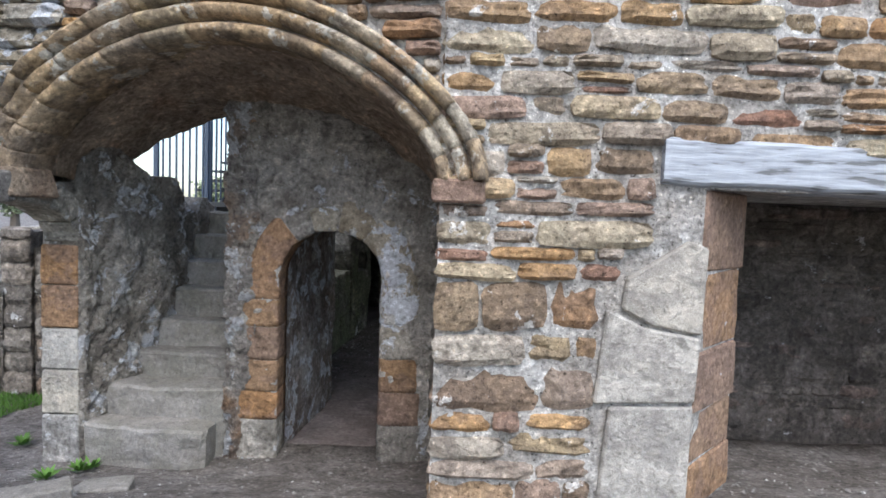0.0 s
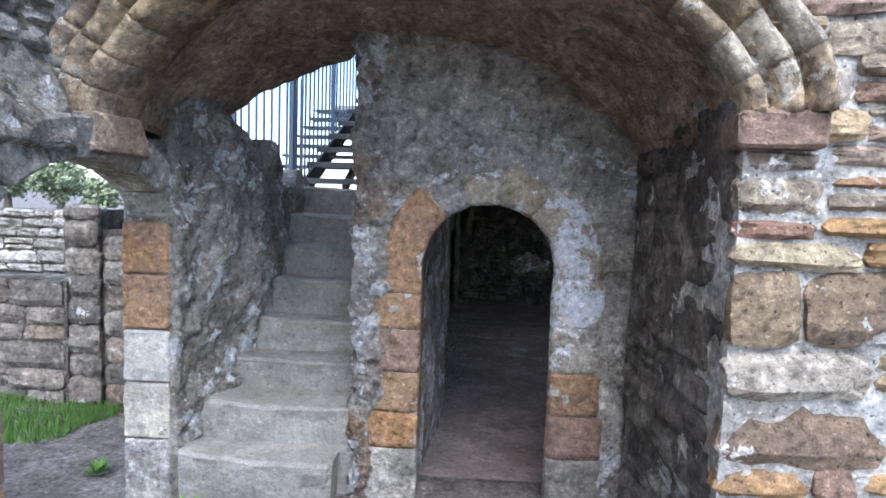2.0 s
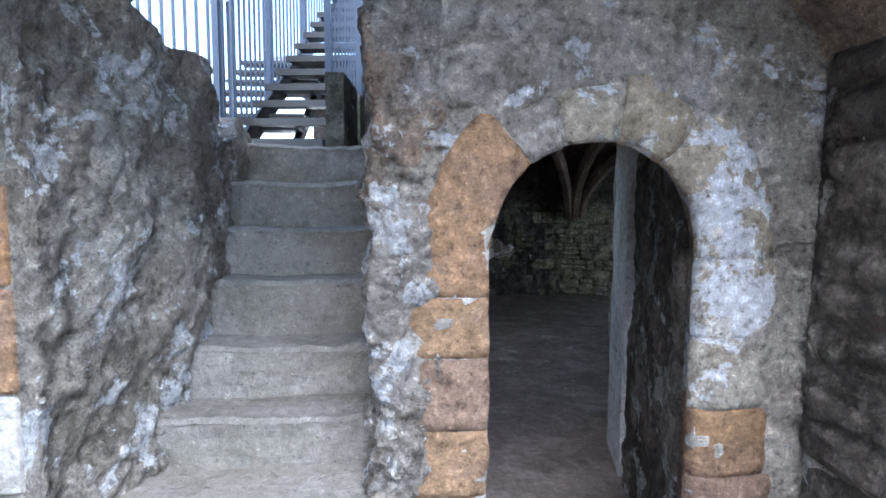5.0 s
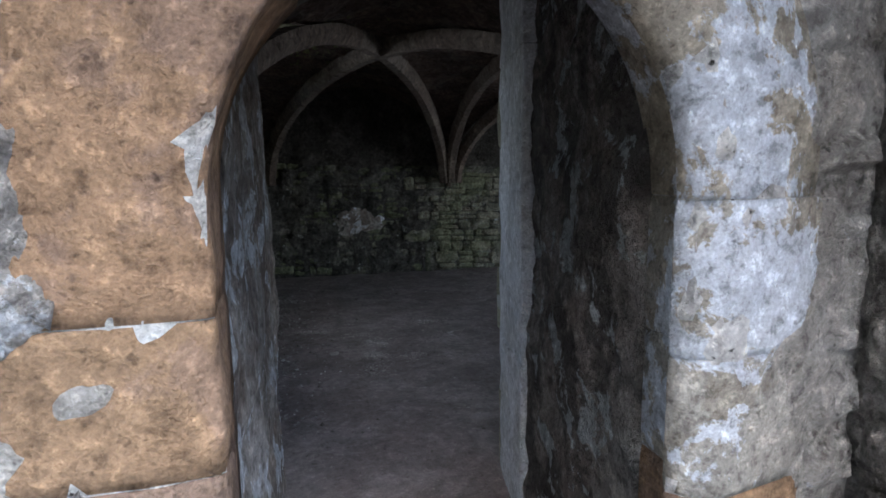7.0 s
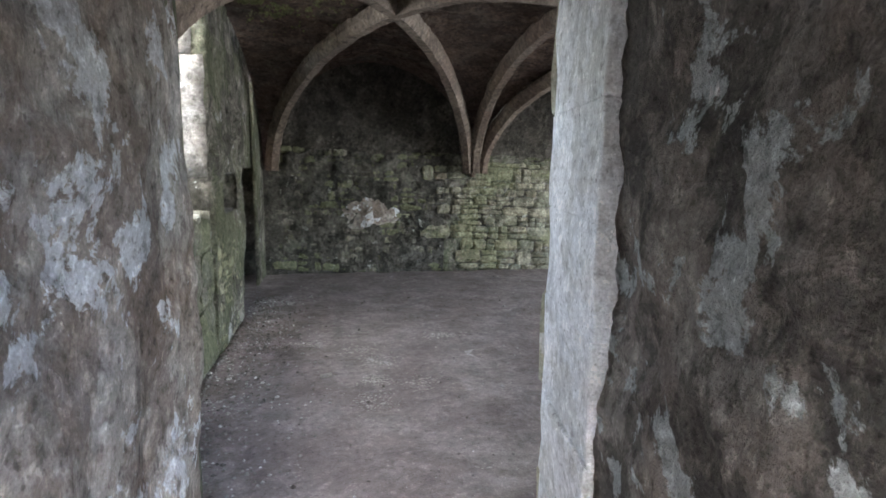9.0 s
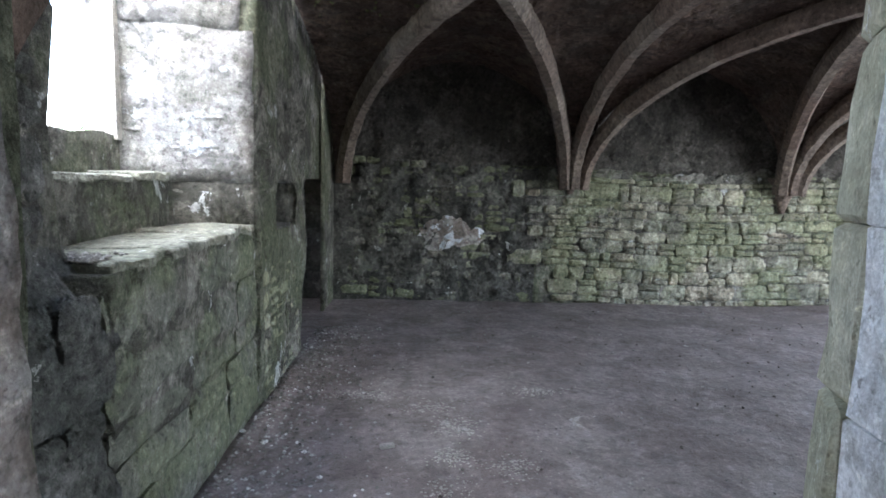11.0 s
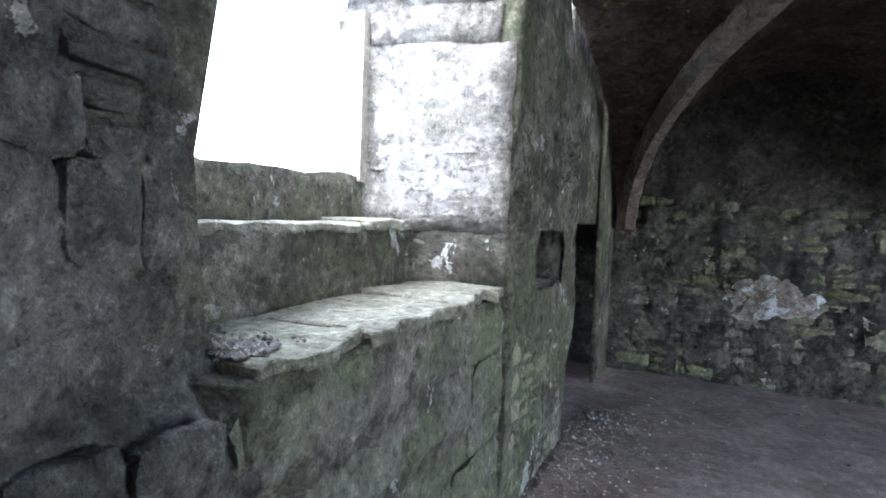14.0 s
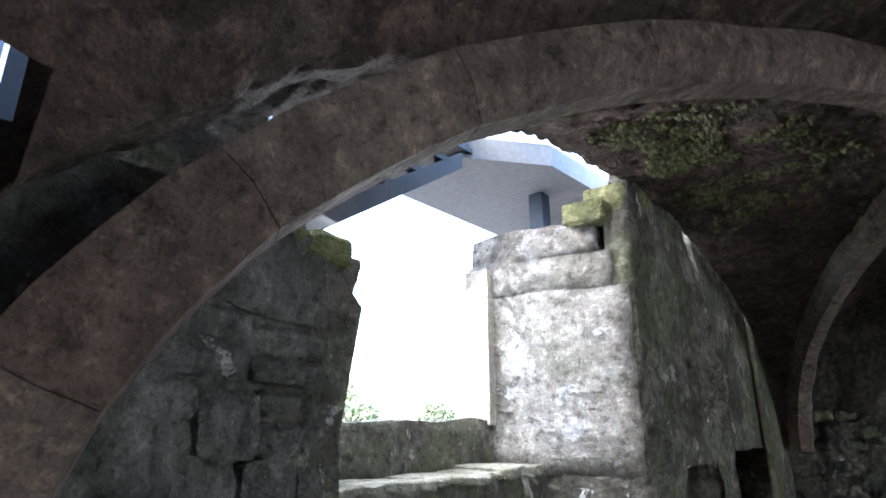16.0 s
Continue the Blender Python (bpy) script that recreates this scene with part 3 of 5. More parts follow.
top, low = [], []
for j in range(nf + 1):
    f = F0 - 0.15 + (F1 - F0 + 0.4) * j / nf
    row = []
    for i in range(nr + 1):
        r = R0 - 0.02 + (EDGES[-1] - R0 + 0.04) * i / nr
        z = cell_z(min(max(r, R0), EDGES[-1]), f)
        z += rough((r, f, z), 0.03, 3.0, 31.0) + web_relief(r, f)
        row.append(bm.verts.new((r, f, z)))
    low.append(row)
for j in range(nf):
    for i in range(nr):
        bm.faces.new((low[j][i], low[j + 1][i], low[j + 1][i + 1], low[j][i + 1]))
edge = [low[0][i] for i in range(nr + 1)] + [low[j][nr] for j in range(1, nf + 1)] + [low[nf][i] for i in range(nr - 1, -1, -1)] + [low[j][0] for j in range(nf - 1, 0, -1)]
up = [bm.verts.new((v.co.x, v.co.y, 2.75)) for v in edge]
for a in range(len(edge)):
    b = (a + 1) % len(edge)
    bm.faces.new((edge[b], edge[a], up[a], up[b]))
bm.faces.new(up)
bmesh.ops.recalc_face_normals(bm, faces=bm.faces[:])
slit = [f for f in bm.faces if len(f.verts) == 4 and f.calc_center_median().x < -2.05 and 6.19 < f.calc_center_median().y < 6.25]
bmesh.ops.delete(bm, geom=slit, context="FACES")
ceiling = part("ceiling", bm, M_vault, None, "", False)
ceiling.matrix_world = RM
tagged(ceiling, "low rib-vaulted ceiling of reddish brown rubble", "vault", kind="structure")


# ribs: chamfered stone bars, in segments
def rib(name, label, pts, width=0.16, drop=0.13, group="vault ribs"):
    th = tagged(new(name), label, "vault rib", group)
    th.matrix_world = RM
    prof = [(-0.5, 0.1), (-0.5, -0.45), (-0.26, -1.0), (0.26, -1.0), (0.5, -0.45), (0.5, 0.1)]
    n = len(pts) - 1
    per = 4
    k = 0
    while k < n:
        e = min(n, k + per)
        bm = bmesh.new()
        rings = []
        for q in range(k, e + 1):
            p = Vector(pts[q])
            tan = (Vector(pts[min(n, q + 1)]) - Vector(pts[max(0, q - 1)])).normalized()
            side = tan.cross(Vector((0, 0, 1)))
            side = side.normalized() if side.length > 1e-4 else Vector((1, 0, 0))
            upv = side.cross(tan).normalized()
            shift = (0.001 if q == k else -0.001 if q == e else 0)
            shrink = 0.992 if q in (k, e) else 1.0
            rings.append([bm.verts.new(p + tan * shift + side * a * width * shrink + upv * b * drop * shrink + Vector((rough(p, 0.012, 9.0, a), 0, rough(p, 0.01, 8.0, b)))) for a, b in prof])
        for ra, rb in zip(rings, rings[1:]):
            for q in range(len(prof)):
                w = (q + 1) % len(prof)
                bm.faces.new((ra[q], ra[w], rb[w], rb[q]))
        bm.faces.new(rings[0][::-1])
        bm.faces.new(rings[-1])
        bmesh.ops.recalc_face_normals(bm, faces=bm.faces[:])
        part("rib_stone", bm, M_rib, th)
        k = e
    return th


def arc_pts(ra, fa, rb, fb, n=28):
    """Half rib from a springer at (ra, fa) up to the crown at (rb, fb)."""
    out = []
    for i in range(n + 1):
        w = math.pi / 2 * i / n
        k = 1 - math.cos(w)
        out.append((ra + (rb - ra) * k, fa + (fb - fa) * k, SPZ + (CROWN - 0.01 - SPZ) * math.sin(w)))
    return out


for a, b in zip(EDGES, EDGES[1:]):
    c = (a + b) / 2
    for e in (a, b):
        for fe in (F0 + 0.16, F1 - 0.06):
            ein = e + (0.08 if e == a else -0.08)
            rib("diagonal_rib", "chamfered brown stone diagonal vault rib rising from the wall", arc_pts(ein, fe, c, FC))
for e in EDGES[1:-1]:
    for fe in (F0 + 0.1, F1 - 0.06):
        rib("cross_rib", "chamfered brown stone cross rib between two vault bays", arc_pts(e, fe, e, FC))


# corbels where the ribs gather
def corbel(r, z):
    th = tagged(new("corbel"), "tapered grey stone corbel gathering three vault ribs", "corbel", "rib corbels")
    th.matrix_world = RM @ Matrix.Translation((r, F1, z))
    bm = bmesh.new()
    rings = []
    for h, w, d in ((-0.16, 0.03, 0.02), (0.0, 0.075, 0.06), (0.12, 0.13, 0.13), (0.26, 0.19, 0.17)):
        rings.append([bm.verts.new((w * x, y * d, h)) for x, y in ((-1, 0.4), (-0.9, -0.5), (-0.4, -1), (0.4, -1), (0.9, -0.5), (1, 0.4))])
    for ra, rb in zip(rings, rings[1:]):
        for q in range(6):
            bm.faces.new((ra[q], ra[(q + 1) % 6], rb[(q + 1) % 6], rb[q]))
    bm.faces.new(rings[0][::-1])
    bm.faces.new(rings[-1])
    bmesh.ops.recalc_face_normals(bm, faces=bm.faces[:])
    part("corbel_stone", bm, M_rib, th)
    return th


corbel(0.53, 1.06 - 0.1)
corbel(3.11, 0.9 - 0.1)

# back wall
wall_back = tagged(new("wall_back"), "damp green and buff coursed stone back wall under vault arches", "wall", kind="structure")
wall_back.matrix_world = RM
bm = bmesh.new()


def lower_wall(r0, r1):
    def at(u, t):
        r = r0 + (r1 - r0) * u
        top = 1.08 + 0.16 * noise.noise(Vector((r * 1.6, 0, 5.0))) + 0.07 * noise.noise(Vector((r * 6.0, 0, 8.0)))
        return (r, F1 + 0.05, -0.7 + t * (top + 0.7)), (0, -1, 0)
    return at


sheet(bm, lower_wall(-3.2, 0.15), 120, 60, 0.04, 0.4, 4.0, 41.0)
part("dank_wall_face", bm, M_blackdamp, wall_back, "black damp rubble with white flecks", True)
bm = bmesh.new()
sheet(bm, lower_wall(0.15, 6.2), 180, 60, 0.03, 0.4, 4.0, 41.0)
part("wall_face", bm, M_cellar, wall_back, "", True)
# upper part of the wall: arch shade painted in as darker stone
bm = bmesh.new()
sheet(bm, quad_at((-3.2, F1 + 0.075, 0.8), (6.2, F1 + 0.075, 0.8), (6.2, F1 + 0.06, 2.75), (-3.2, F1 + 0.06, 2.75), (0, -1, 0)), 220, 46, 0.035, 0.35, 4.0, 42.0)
part("upper_wall_face", bm, M_shadewall, wall_back, "rubble under the vault arches, their shade in its colour", True)

# right end wall
bm = bmesh.new()
wall_east = tagged(new("wall_east"), "damp dark rubble end wall with a wide opening", "wall", kind="structure")
wall_east.matrix_world = RM
for a, b, z0, z1 in ((5.6, 7.2, -0.7, 2.75), (10.2, 12.0, -0.7, 2.75), (7.2, 10.2, -0.7, -0.1), (7.2, 10.2, 1.9, 2.75)):
    bm = bmesh.new()
    sheet(bm, quad_at((5.72, a, z0), (5.72, b, z0), (5.72, b, z1), (5.72, a, z1), (-1, 0, 0)), max(3, int((b - a) * 8)), max(3, int((z1 - z0) * 8)), 0.02, 0.3, 3.0, 43.0)
    part("wall_face", bm, M_cellar, wall_east, "", True)
east_data = bpy.data.lights.new("east_daylight", "AREA")
east_data.shape, east_data.size, east_data.size_y, east_data.energy, east_data.color = "RECTANGLE", 2.9, 1.9, 15.0, (0.93, 0.97, 1.0)
east = new("east_daylight", east_data)
east.matrix_world = RM @ look((5.9, 8.7, 0.9), (0.0, 9.6, 0.3))

window_data = bpy.data.lights.new("window_daylight", "AREA")
window_data.shape, window_data.size, window_data.size_y, window_data.energy, window_data.color = "RECTANGLE", 0.95, 0.75, 3.4, (0.93, 0.97, 1.0)
window_light = new("window_daylight", window_data)
window_light.matrix_world = RM @ look((-3.1, 7.88, 1.75), (-1.9, 7.7, 0.5))

# entry wall face inside the room, beside the passage mouth
wall_entry = tagged(new("wall_entry"), "damp rubble wall round the passage mouth inside the vaulted room", "wall", kind="structure")
wall_entry.matrix_world = RM
for name, a, b, z0, z1 in (("entry_left", -2.28, -1.72, -0.7, 2.75), ("entry_right", -0.5, 6.0, -0.7, 2.75), ("entry_head", -1.72, -0.6, 1.98, 2.75)):
    bm = bmesh.new()
    fw = 6.2 if name == "entry_right" else 5.95
    sheet(bm, quad_at((a, fw, z0), (b, fw, z0), (b, fw, z1), (a, fw, z1), (0, 1, 0)), max(4, int((b - a) * 14)), int((z1 - z0) * 14), 0.015, 0.25, 3.0, 47.0)
    part(name, bm, M_cellar, wall_entry, "", True)

# left wall with the ruined window
LW, LO = -2.23, -2.98
wall_window = tagged(new("wall_window"), "thick damp green stone wall with a deep splayed ruined window", "wall", kind="structure")
wall_window.matrix_world = RM


def solid_rf(name, pts, z0, z1, material, label="", cuts=0.0):
    bm = bmesh.new()
    prism(bm, pts, lambda u, v, d: (u, v, d), z0, z1)
    bmesh.ops.recalc_face_normals(bm, faces=bm.faces[:])
    if cuts:
        for _ in range(4):
            es = [e for e in bm.edges if e.calc_length() > cuts]
            if not es:
                break
            bmesh.ops.subdivide_edges(bm, edges=es, cuts=1, use_grid_fill=True)
        bmesh.ops.triangulate(bm, faces=[f for f in bm.faces if len(f.verts) > 4])
        bm.normal_update()
        moves = [(v, v.normal * rough(v.co, 0.022, 3.5, 51.0)) for v in bm.verts]
        for v, d in moves:
            v.co += d
    return part(name, bm, material, wall_window, label, True)


# left pier, the wall under the sill, the right reveal with its broken top
bm = bmesh.new()
prism(bm, [(5.6, -0.8), (7.02, -0.8), (7.1, 0.6), (7.06, 1.05), (7.12, 1.4), (7.02, 1.5), (6.93, 1.56), (6.84, 1.7), (6.72, 1.95), (6.33, 1.95), (6.33, 1.4), (6.18, 1.4), (6.18, 1.95), (5.6, 1.95)], lambda u, v, d: (d, u, v), -2.39, -2.5)
bmesh.ops.recalc_face_normals(bm, faces=bm.faces[:])
part("pier_left_core", bm, M_cellar, wall_window)
bm = bmesh.new()
sheet(bm, lambda s, t: ((-2.25 - 0.16 * smoothstep(0.45, 1.0, s) * smoothstep(0.48, 0.62, t), 5.8 + s * (1.27 + 0.05 * math.sin(t * 14)), -0.7 + t * 2.24), (1, 0, 0)), 90, 150, 0.045, 0.1, 4.0, 52.0, full=True)
part("pier_left_face", bm, M_pier, wall_window, "", True)
bm = bmesh.new()
sheet(bm, quad_at((-2.42, 7.08, 0.5), (-2.98, 7.55, 0.5), (-2.98, 7.5, 1.5), (-2.42, 7.06, 1.54), (0.6, 0.8, 0)), 20, 30, 0.02, 0.1, 3.0, 55.0, full=True)
part("reveal_left", bm, M_reveal, wall_window, "", True)
solid_rf("under_sill", [(-2.4, 7.0), (LW, 7.06), (LW, 8.7), (LO, 8.7), (LO, 7.0)], -0.8, 0.575, M_cellar, "", 0.14)
solid_rf("sill_bench", [(-2.66, 7.0), (-2.66, 8.62), (LO, 8.5), (LO, 7.0)], 0.58, 0.87, M_cellar, "rough stone bench step in the window", 0.1)
solid_rf("window_sill", [(-2.9, 7.2), (-2.9, 8.55), (LO - 0.12, 8.5), (LO - 0.12, 7.2)], 0.86, 1.1, M_cellar, "", 0.1)
RV = [(LW, 8.62), (-2.26, 10.02), (-3.05, 10.02), (-3.05, 8.5), (-2.89, 8.45)]
solid_rf("reveal_right", RV, -0.8, 0.55, M_reveal, "", 0.12)
solid_rf("reveal_niche", [(LW, 8.62), (LW, 9.06), (-2.95, 9.06), (-2.95, 9.66), (LW, 9.66), (-2.26, 10.02), (-3.05, 10.02), (-3.05, 8.5), (-2.89, 8.45)], 0.55, 0.87, M_cellar, "wall round a small square niche")
solid_rf("reveal_right_upper", RV, 0.87, 1.72, M_reveal, "", 0.12)
solid_rf("reveal_right_mid", [(-2.3, 8.62), (-2.3, 10.02), (-3.05, 10.02), (-3.05, 8.48), (-2.84, 8.45)], 1.72, 1.9, M_reveal, "", 0.1)
solid_rf("reveal_right_top", [(-2.36, 8.6), (-2.36, 10.02), (-3.05, 10.02), (-3.05, 8.5), (-2.73, 8.47)], 1.9, 2.06, M_reveal, "", 0.1)
bm = bmesh.new()
sheet(bm, lambda s, t: ((LW + 0.025, 8.64 + s * (1.38 - 0.2 * (1 - smoothstep(0.0, 0.6, t))), -0.7 + t * (2.75 + 0.35 * smoothstep(0.0, 0.12, s) - 0.9 * smoothstep(0.5, 1.0, s))), (1, 0, 0)), 56, 84, 0.024, 0.12, 3.0, 53.0, full=True)
hole = [f for f in bm.faces if 9.06 < f.calc_center_median().y < 9.66 and 0.55 < f.calc_center_median().z < 0.87]
bmesh.ops.delete(bm, geom=hole, context="FACES")
part("wall_face_beyond", bm, M_cellar, wall_window, "", True)
solid_rf("recess_wall", [(-2.24, 11.2), (-2.24, 12.3), (-2.28, 12.3), (-2.28, 11.2)], -0.8, 2.75, M_cellar)
# near-black stone here puts the doorway slot's shade into the colour
solid_rf("recess_back", [(-3.2, 9.9), (-3.2, 12.5), (-3.5, 12.5), (-3.5, 9.9)], -0.8, 2.75, M_recessdark)
solid_rf("recess_head", [(-2.3, 10.0), (-2.3, 12.4), (-3.3, 12.4), (-3.3, 10.0)], 0.9, 2.75, M_cellar, "", 0.14)
bm = bmesh.new()
box(bm, (-3.02, 8.4, 1.08), (-2.88, 8.49, 1.86))
part("window_jamb", bm, M_pale, wall_window, "dressed pale stone window jamb")

# left wall of the forecourt with the small arched gateway
GY0, GY1, GX, GT = 2.95, 4.16, -2.68, 0.27
wall_left = tagged(new("wall_left"), "grey rubble wall pierced by a low arched gateway", "wall", kind="structure")
GC, GH = (GY0 + GY1) / 2, (GY1 - GY0) / 2
bm = bmesh.new()
garc = [(GC - (GH + 0.03) * math.cos(math.pi * i / 16), 1.27 + 0.33 * math.sin(math.pi * i / 16)) for i in range(17)]
prism(bm, [(-3.0, -0.9), (-3.0, 1.72), (4.24, 1.72), (4.21, -0.9), (GY1 + 0.03, -0.9)] + garc[::-1] + [(GY0 - 0.03, -0.9)], lambda u, v, d: (d, u, v), GX - GT, GX - 0.03)
prism(bm, [(-3.0, 1.6), (-3.0, 4.6), (4.3, 4.6), (4.3, 1.6)], lambda u, v, d: (d, u, v), -3.2, -2.87)
bmesh.ops.recalc_face_normals(bm, faces=bm.faces[:])
part("left_core", bm, M_core, wall_left)


bm = bmesh.new()
sheet(bm, lambda u, t: ((-2.66 - 0.22 * t, -2.0 + u * 5.45, 1.6 + 0.42 * t), (0.85, 0, 0.5)), 150, 16, 0.05, 0.06, 5.0, 66.0, full=True)
part("weathered_offset", bm, M_core, wall_left, "crumbling mortared offset over the gateway", True)


# wall on the outer side of the stair, with a broken top
def stair_wall(s, t):
    y = 4.14 + s * 2.0
    x = -2.63 + 0.25 * smoothstep(4.05, 5.0, y)
    topz = 1.95 - 0.35 * smoothstep(4.6, 5.3, y) - 0.05 * smoothstep(5.3, 6.0, y) + 0.1 * math.sin(y * 9)
    return (x, y, -0.6 + t * (topz + 0.6)), (0.9, -0.25, 0)


bm = bmesh.new()
sheet(bm, stair_wall, 150, 170, 0.06, 0.4, 3.8, 61.0, full=True)
tagged(part("wall_stair", bm, M_core, None, "", True), "crumbling lime-streaked rubble wall beside the stair", "wall", kind="structure")

# ---- the stair ----
stair = thing("stone_stair", "worn grey stone steps rising beside the doorway", "stair")
LEV = [(-0.1, 4.02), (0.14, 4.3), (0.345, 4.6), (0.57, 4.84), (0.83, 5.07), (1.07, 5.29), (1.31, 5.5), (1.53, 5.74)]


def step(i, z, y):
    bm = bmesh.new()
    z0 = -0.5 if i < 2 else LEV[i - 1][0] - 0.05
    y1 = y + (0.55 if i < 7 else 1.0)
    xl = -2.62 if i < 2 else -2.55
    xr = -1.7 if i == 0 else -1.5 if i == 1 else -1.58
    if i > 1:
        y1 = y + 0.5
    nx = 30

    def at(s, t):
        # t: 0 foot of riser, 1 nosing, 2 back of tread
        x = xl + (xr - xl) * s
        dip = -0.02 * math.sin(math.pi * s) if t >= 1 else 0
        skew = (0.1 * (1 - s) if i == 0 else 0.02 * (1 - s))
        if t <= 1:
            return Vector((x, y + skew + 0.02 * (1 - t) , z0 + (z + dip - z0) * t))
        return Vector((x, y + skew + (y1 - y) * (t - 1), z + dip))
    rows = []
    ts = [0, 0.3, 0.6, 0.85, 0.96, 1.04, 1.15, 1.4, 1.7, 2.0]
    for t in ts:
        row = []
        for k in range(nx + 1):
            p = at(k / nx, t if not 0.96 < t < 1.04 else t)
            if t in (0.96, 1.04):
                p = at(k / nx, 1.0) + (Vector((0, 0, -0.018)) if t == 0.96 else Vector((0, 0.022, 0)))
            p += Vector((0, -rough(p, 0.02, 6.0, i), rough(p, 0.013, 5.0, i + 7)))
            if i < 2 and k > nx - 7:
                p += Vector((0.03 * noise.noise(p * 9.0), 0.09 * ((k - nx + 7) / 7) ** 2 * (1 + 0.8 * noise.noise(p * 7.0)), -0.035 * ((k - nx + 7) / 7) ** 2 if t > 0.5 else 0))
            row.append(bm.verts.new(p))
        rows.append(row)
    for a, b in zip(rows, rows[1:]):
        for k in range(nx):
            bm.faces.new((a[k], a[k + 1], b[k + 1], b[k]))
    # closed ends, back and underside
    foot = [bm.verts.new((v.co.x, y1, z0)) for v in (rows[0][0], rows[0][-1])]
    bm.faces.new([r[0] for r in rows] + [foot[0]])
    bm.faces.new([r[-1] for r in rows[::-1]] + [foot[1]])
    bm.faces.new(rows[-1] + [foot[1], foot[0]])
    bm.faces.new(rows[0][::-1] + [foot[0], foot[1]])
    bmesh.ops.recalc_face_normals(bm, faces=bm.faces[:])
    return part("step", bm, M_step, stair, "" if i > 1 else "broken weathered bottom step", False)


for i, (z, y) in enumerate(LEV):
    step(i, z, y)
bm = bmesh.new()
box(bm, (-3.4, 5.9, -0.6), (-1.68, 6.75, 1.49))
tagged(part("terrace", bm, M_core), "rubble terrace at the head of the stone stair", "terrace", kind="structure")

# ---- doorway stones ----
doorway = thing("door_1", "round-headed doorway of orange and limewashed sandstone blocks", "doorway", kind="structure")


def ring_station(u):
    """Along the opening: 0 to 1 up one jamb, 1 to 2 over the arch, 2 to 3 down the other jamb."""
    low = -0.5
    if u <= 1:
        return (DX - DR, low + (DSPR - low) * u), (-1.0, 0.0), 0.0
    if u >= 2:
        return (DX + DR, DSPR + (low - DSPR) * (u - 2)), (1.0, 0.0), 1.0
    g = math.pi * (2 - u)
    return (DX + DR * math.cos(g), DSPR + DR * math.sin(g)), (math.cos(g), math.sin(g)), smoothstep(1.35, 1.75, u)


def ring_stone(name, material, u0, u1, w, seed, sink=0.0, label=""):
    bm = bmesh.new()
    length = (u1 - u0) * (1.53 if u1 <= 1 or u0 >= 2 else math.pi * DR)
    n = max(3, int(length / 0.03))
    rings = []
    for q in range(n + 1):
        (x, z), (ox, oz), sp = ring_station(u0 + (u1 - u0) * q / n)
        ease = (0.004 if q in (0, n) and not sink else 0.0) + sink
        ar = 0.016 + 0.05 * sp
        w2 = w + 0.02 * noise.noise(Vector((q * 0.4, seed, 0)))
        prof = [(w2, 4.55), (w2, 4.318 + ease), (w2 * 0.8, 4.306 + ease), (w2 * 0.55, 4.3 + ease), (w2 * 0.3 + 0.02, 4.295 + ease), (ar, 4.297 + ease), (ar * 0.35, 4.297 + ar * 0.4 + ease), (ease, 4.297 + ar), (0.018 * sp + ease, 4.38), (0.08 * sp + ease, 4.455), (0.085 * sp + ease, 4.55)]
        row = []
        for k, (off, y) in enumerate(prof):
            p = Vector((x + ox * off, y, z + oz * off))
            if 1 <= k <= 8:
                d = rough(p, 0.009, 9.0, seed) + 0.008 * noise.noise(p * 3.0)
                p += Vector((ox * d * 0.8, d, oz * d * 0.8))
            row.append(bm.verts.new(p))
        rings.append(row)
    m = len(rings[0])
    for ra, rb in zip(rings, rings[1:]):
        for k in range(m):
            j = (k + 1) % m
            bm.faces.new((ra[k], ra[j], rb[j], rb[k]))
    bm.faces.new(rings[0])
    bm.faces.new(rings[-1][::-1])
    bmesh.ops.recalc_face_normals(bm, faces=bm.faces[:])
    return part(name, bm, material, doorway, label, not sink)


def jamb_u(z):
    return (z + 0.5) / (DSPR + 0.5)


zs_l = [-0.5, -0.1, 0.13, 0.38, 0.648, 0.868]
for i, (a, b) in enumerate(zip(zs_l, zs_l[1:])):
    ring_stone("jamb_stone", M_orange if i > 0 else M_rubble, jamb_u(a) + 0.001, jamb_u(b) - 0.001, (0.4, 0.36, 0.33, 0.26, 0.29)[i], 20 + i)
for i, (a, b, w, m) in enumerate(((jamb_u(0.868), 1.28, 0.25, M_orange), (1.28, 1.4, 0.2, M_rubble), (1.4, 1.545, 0.21, M_white), (1.545, 1.71, 0.25, M_white), (1.71, 2.02, 0.3, M_white))):
    ring_stone("voussoir", m, a + 0.001, b - 0.001, w, 40 + i)
zs_r = [1.0, 0.7, 0.42, 0.15, -0.12, -0.5]
for i, (a, b) in enumerate(zip(zs_r, zs_r[1:])):
    ring_stone("jamb_stone", (M_white, M_white, M_orange, M_orange, M_rubble)[i], 3.0 - jamb_u(a) + 0.001, 3.0 - jamb_u(b) - 0.001, (0.33, 0.32, 0.31, 0.34, 0.36)[i], 60 + i)
ring_stone("joint_mortar", M_mortar, 0.0, 1.0, 0.24, 80, 0.007)
ring_stone("joint_mortar", M_mortar, 1.0, 2.0, 0.19, 81, 0.007)
ring_stone("joint_mortar", M_mortar, 2.0, 3.0, 0.3, 82, 0.007)

# ---- moulded arch over the recess ----
arch = thing("archway", "wide moulded yellow sandstone arch with roll mouldings and imposts", "arch")
NSEG = 15
prof = [(0.0, 0.30), (0.0, 0.02), (0.025, -0.035), (0.06, -0.045), (0.08, -0.01), (0.095, 0.05), (0.115, -0.04), (0.155, -0.075), (0.18, -0.055), (0.195, 0.045), (0.212, -0.065), (0.25, -0.1), (0.275, -0.08), (0.285, 0.03), (0.285, 0.30)]


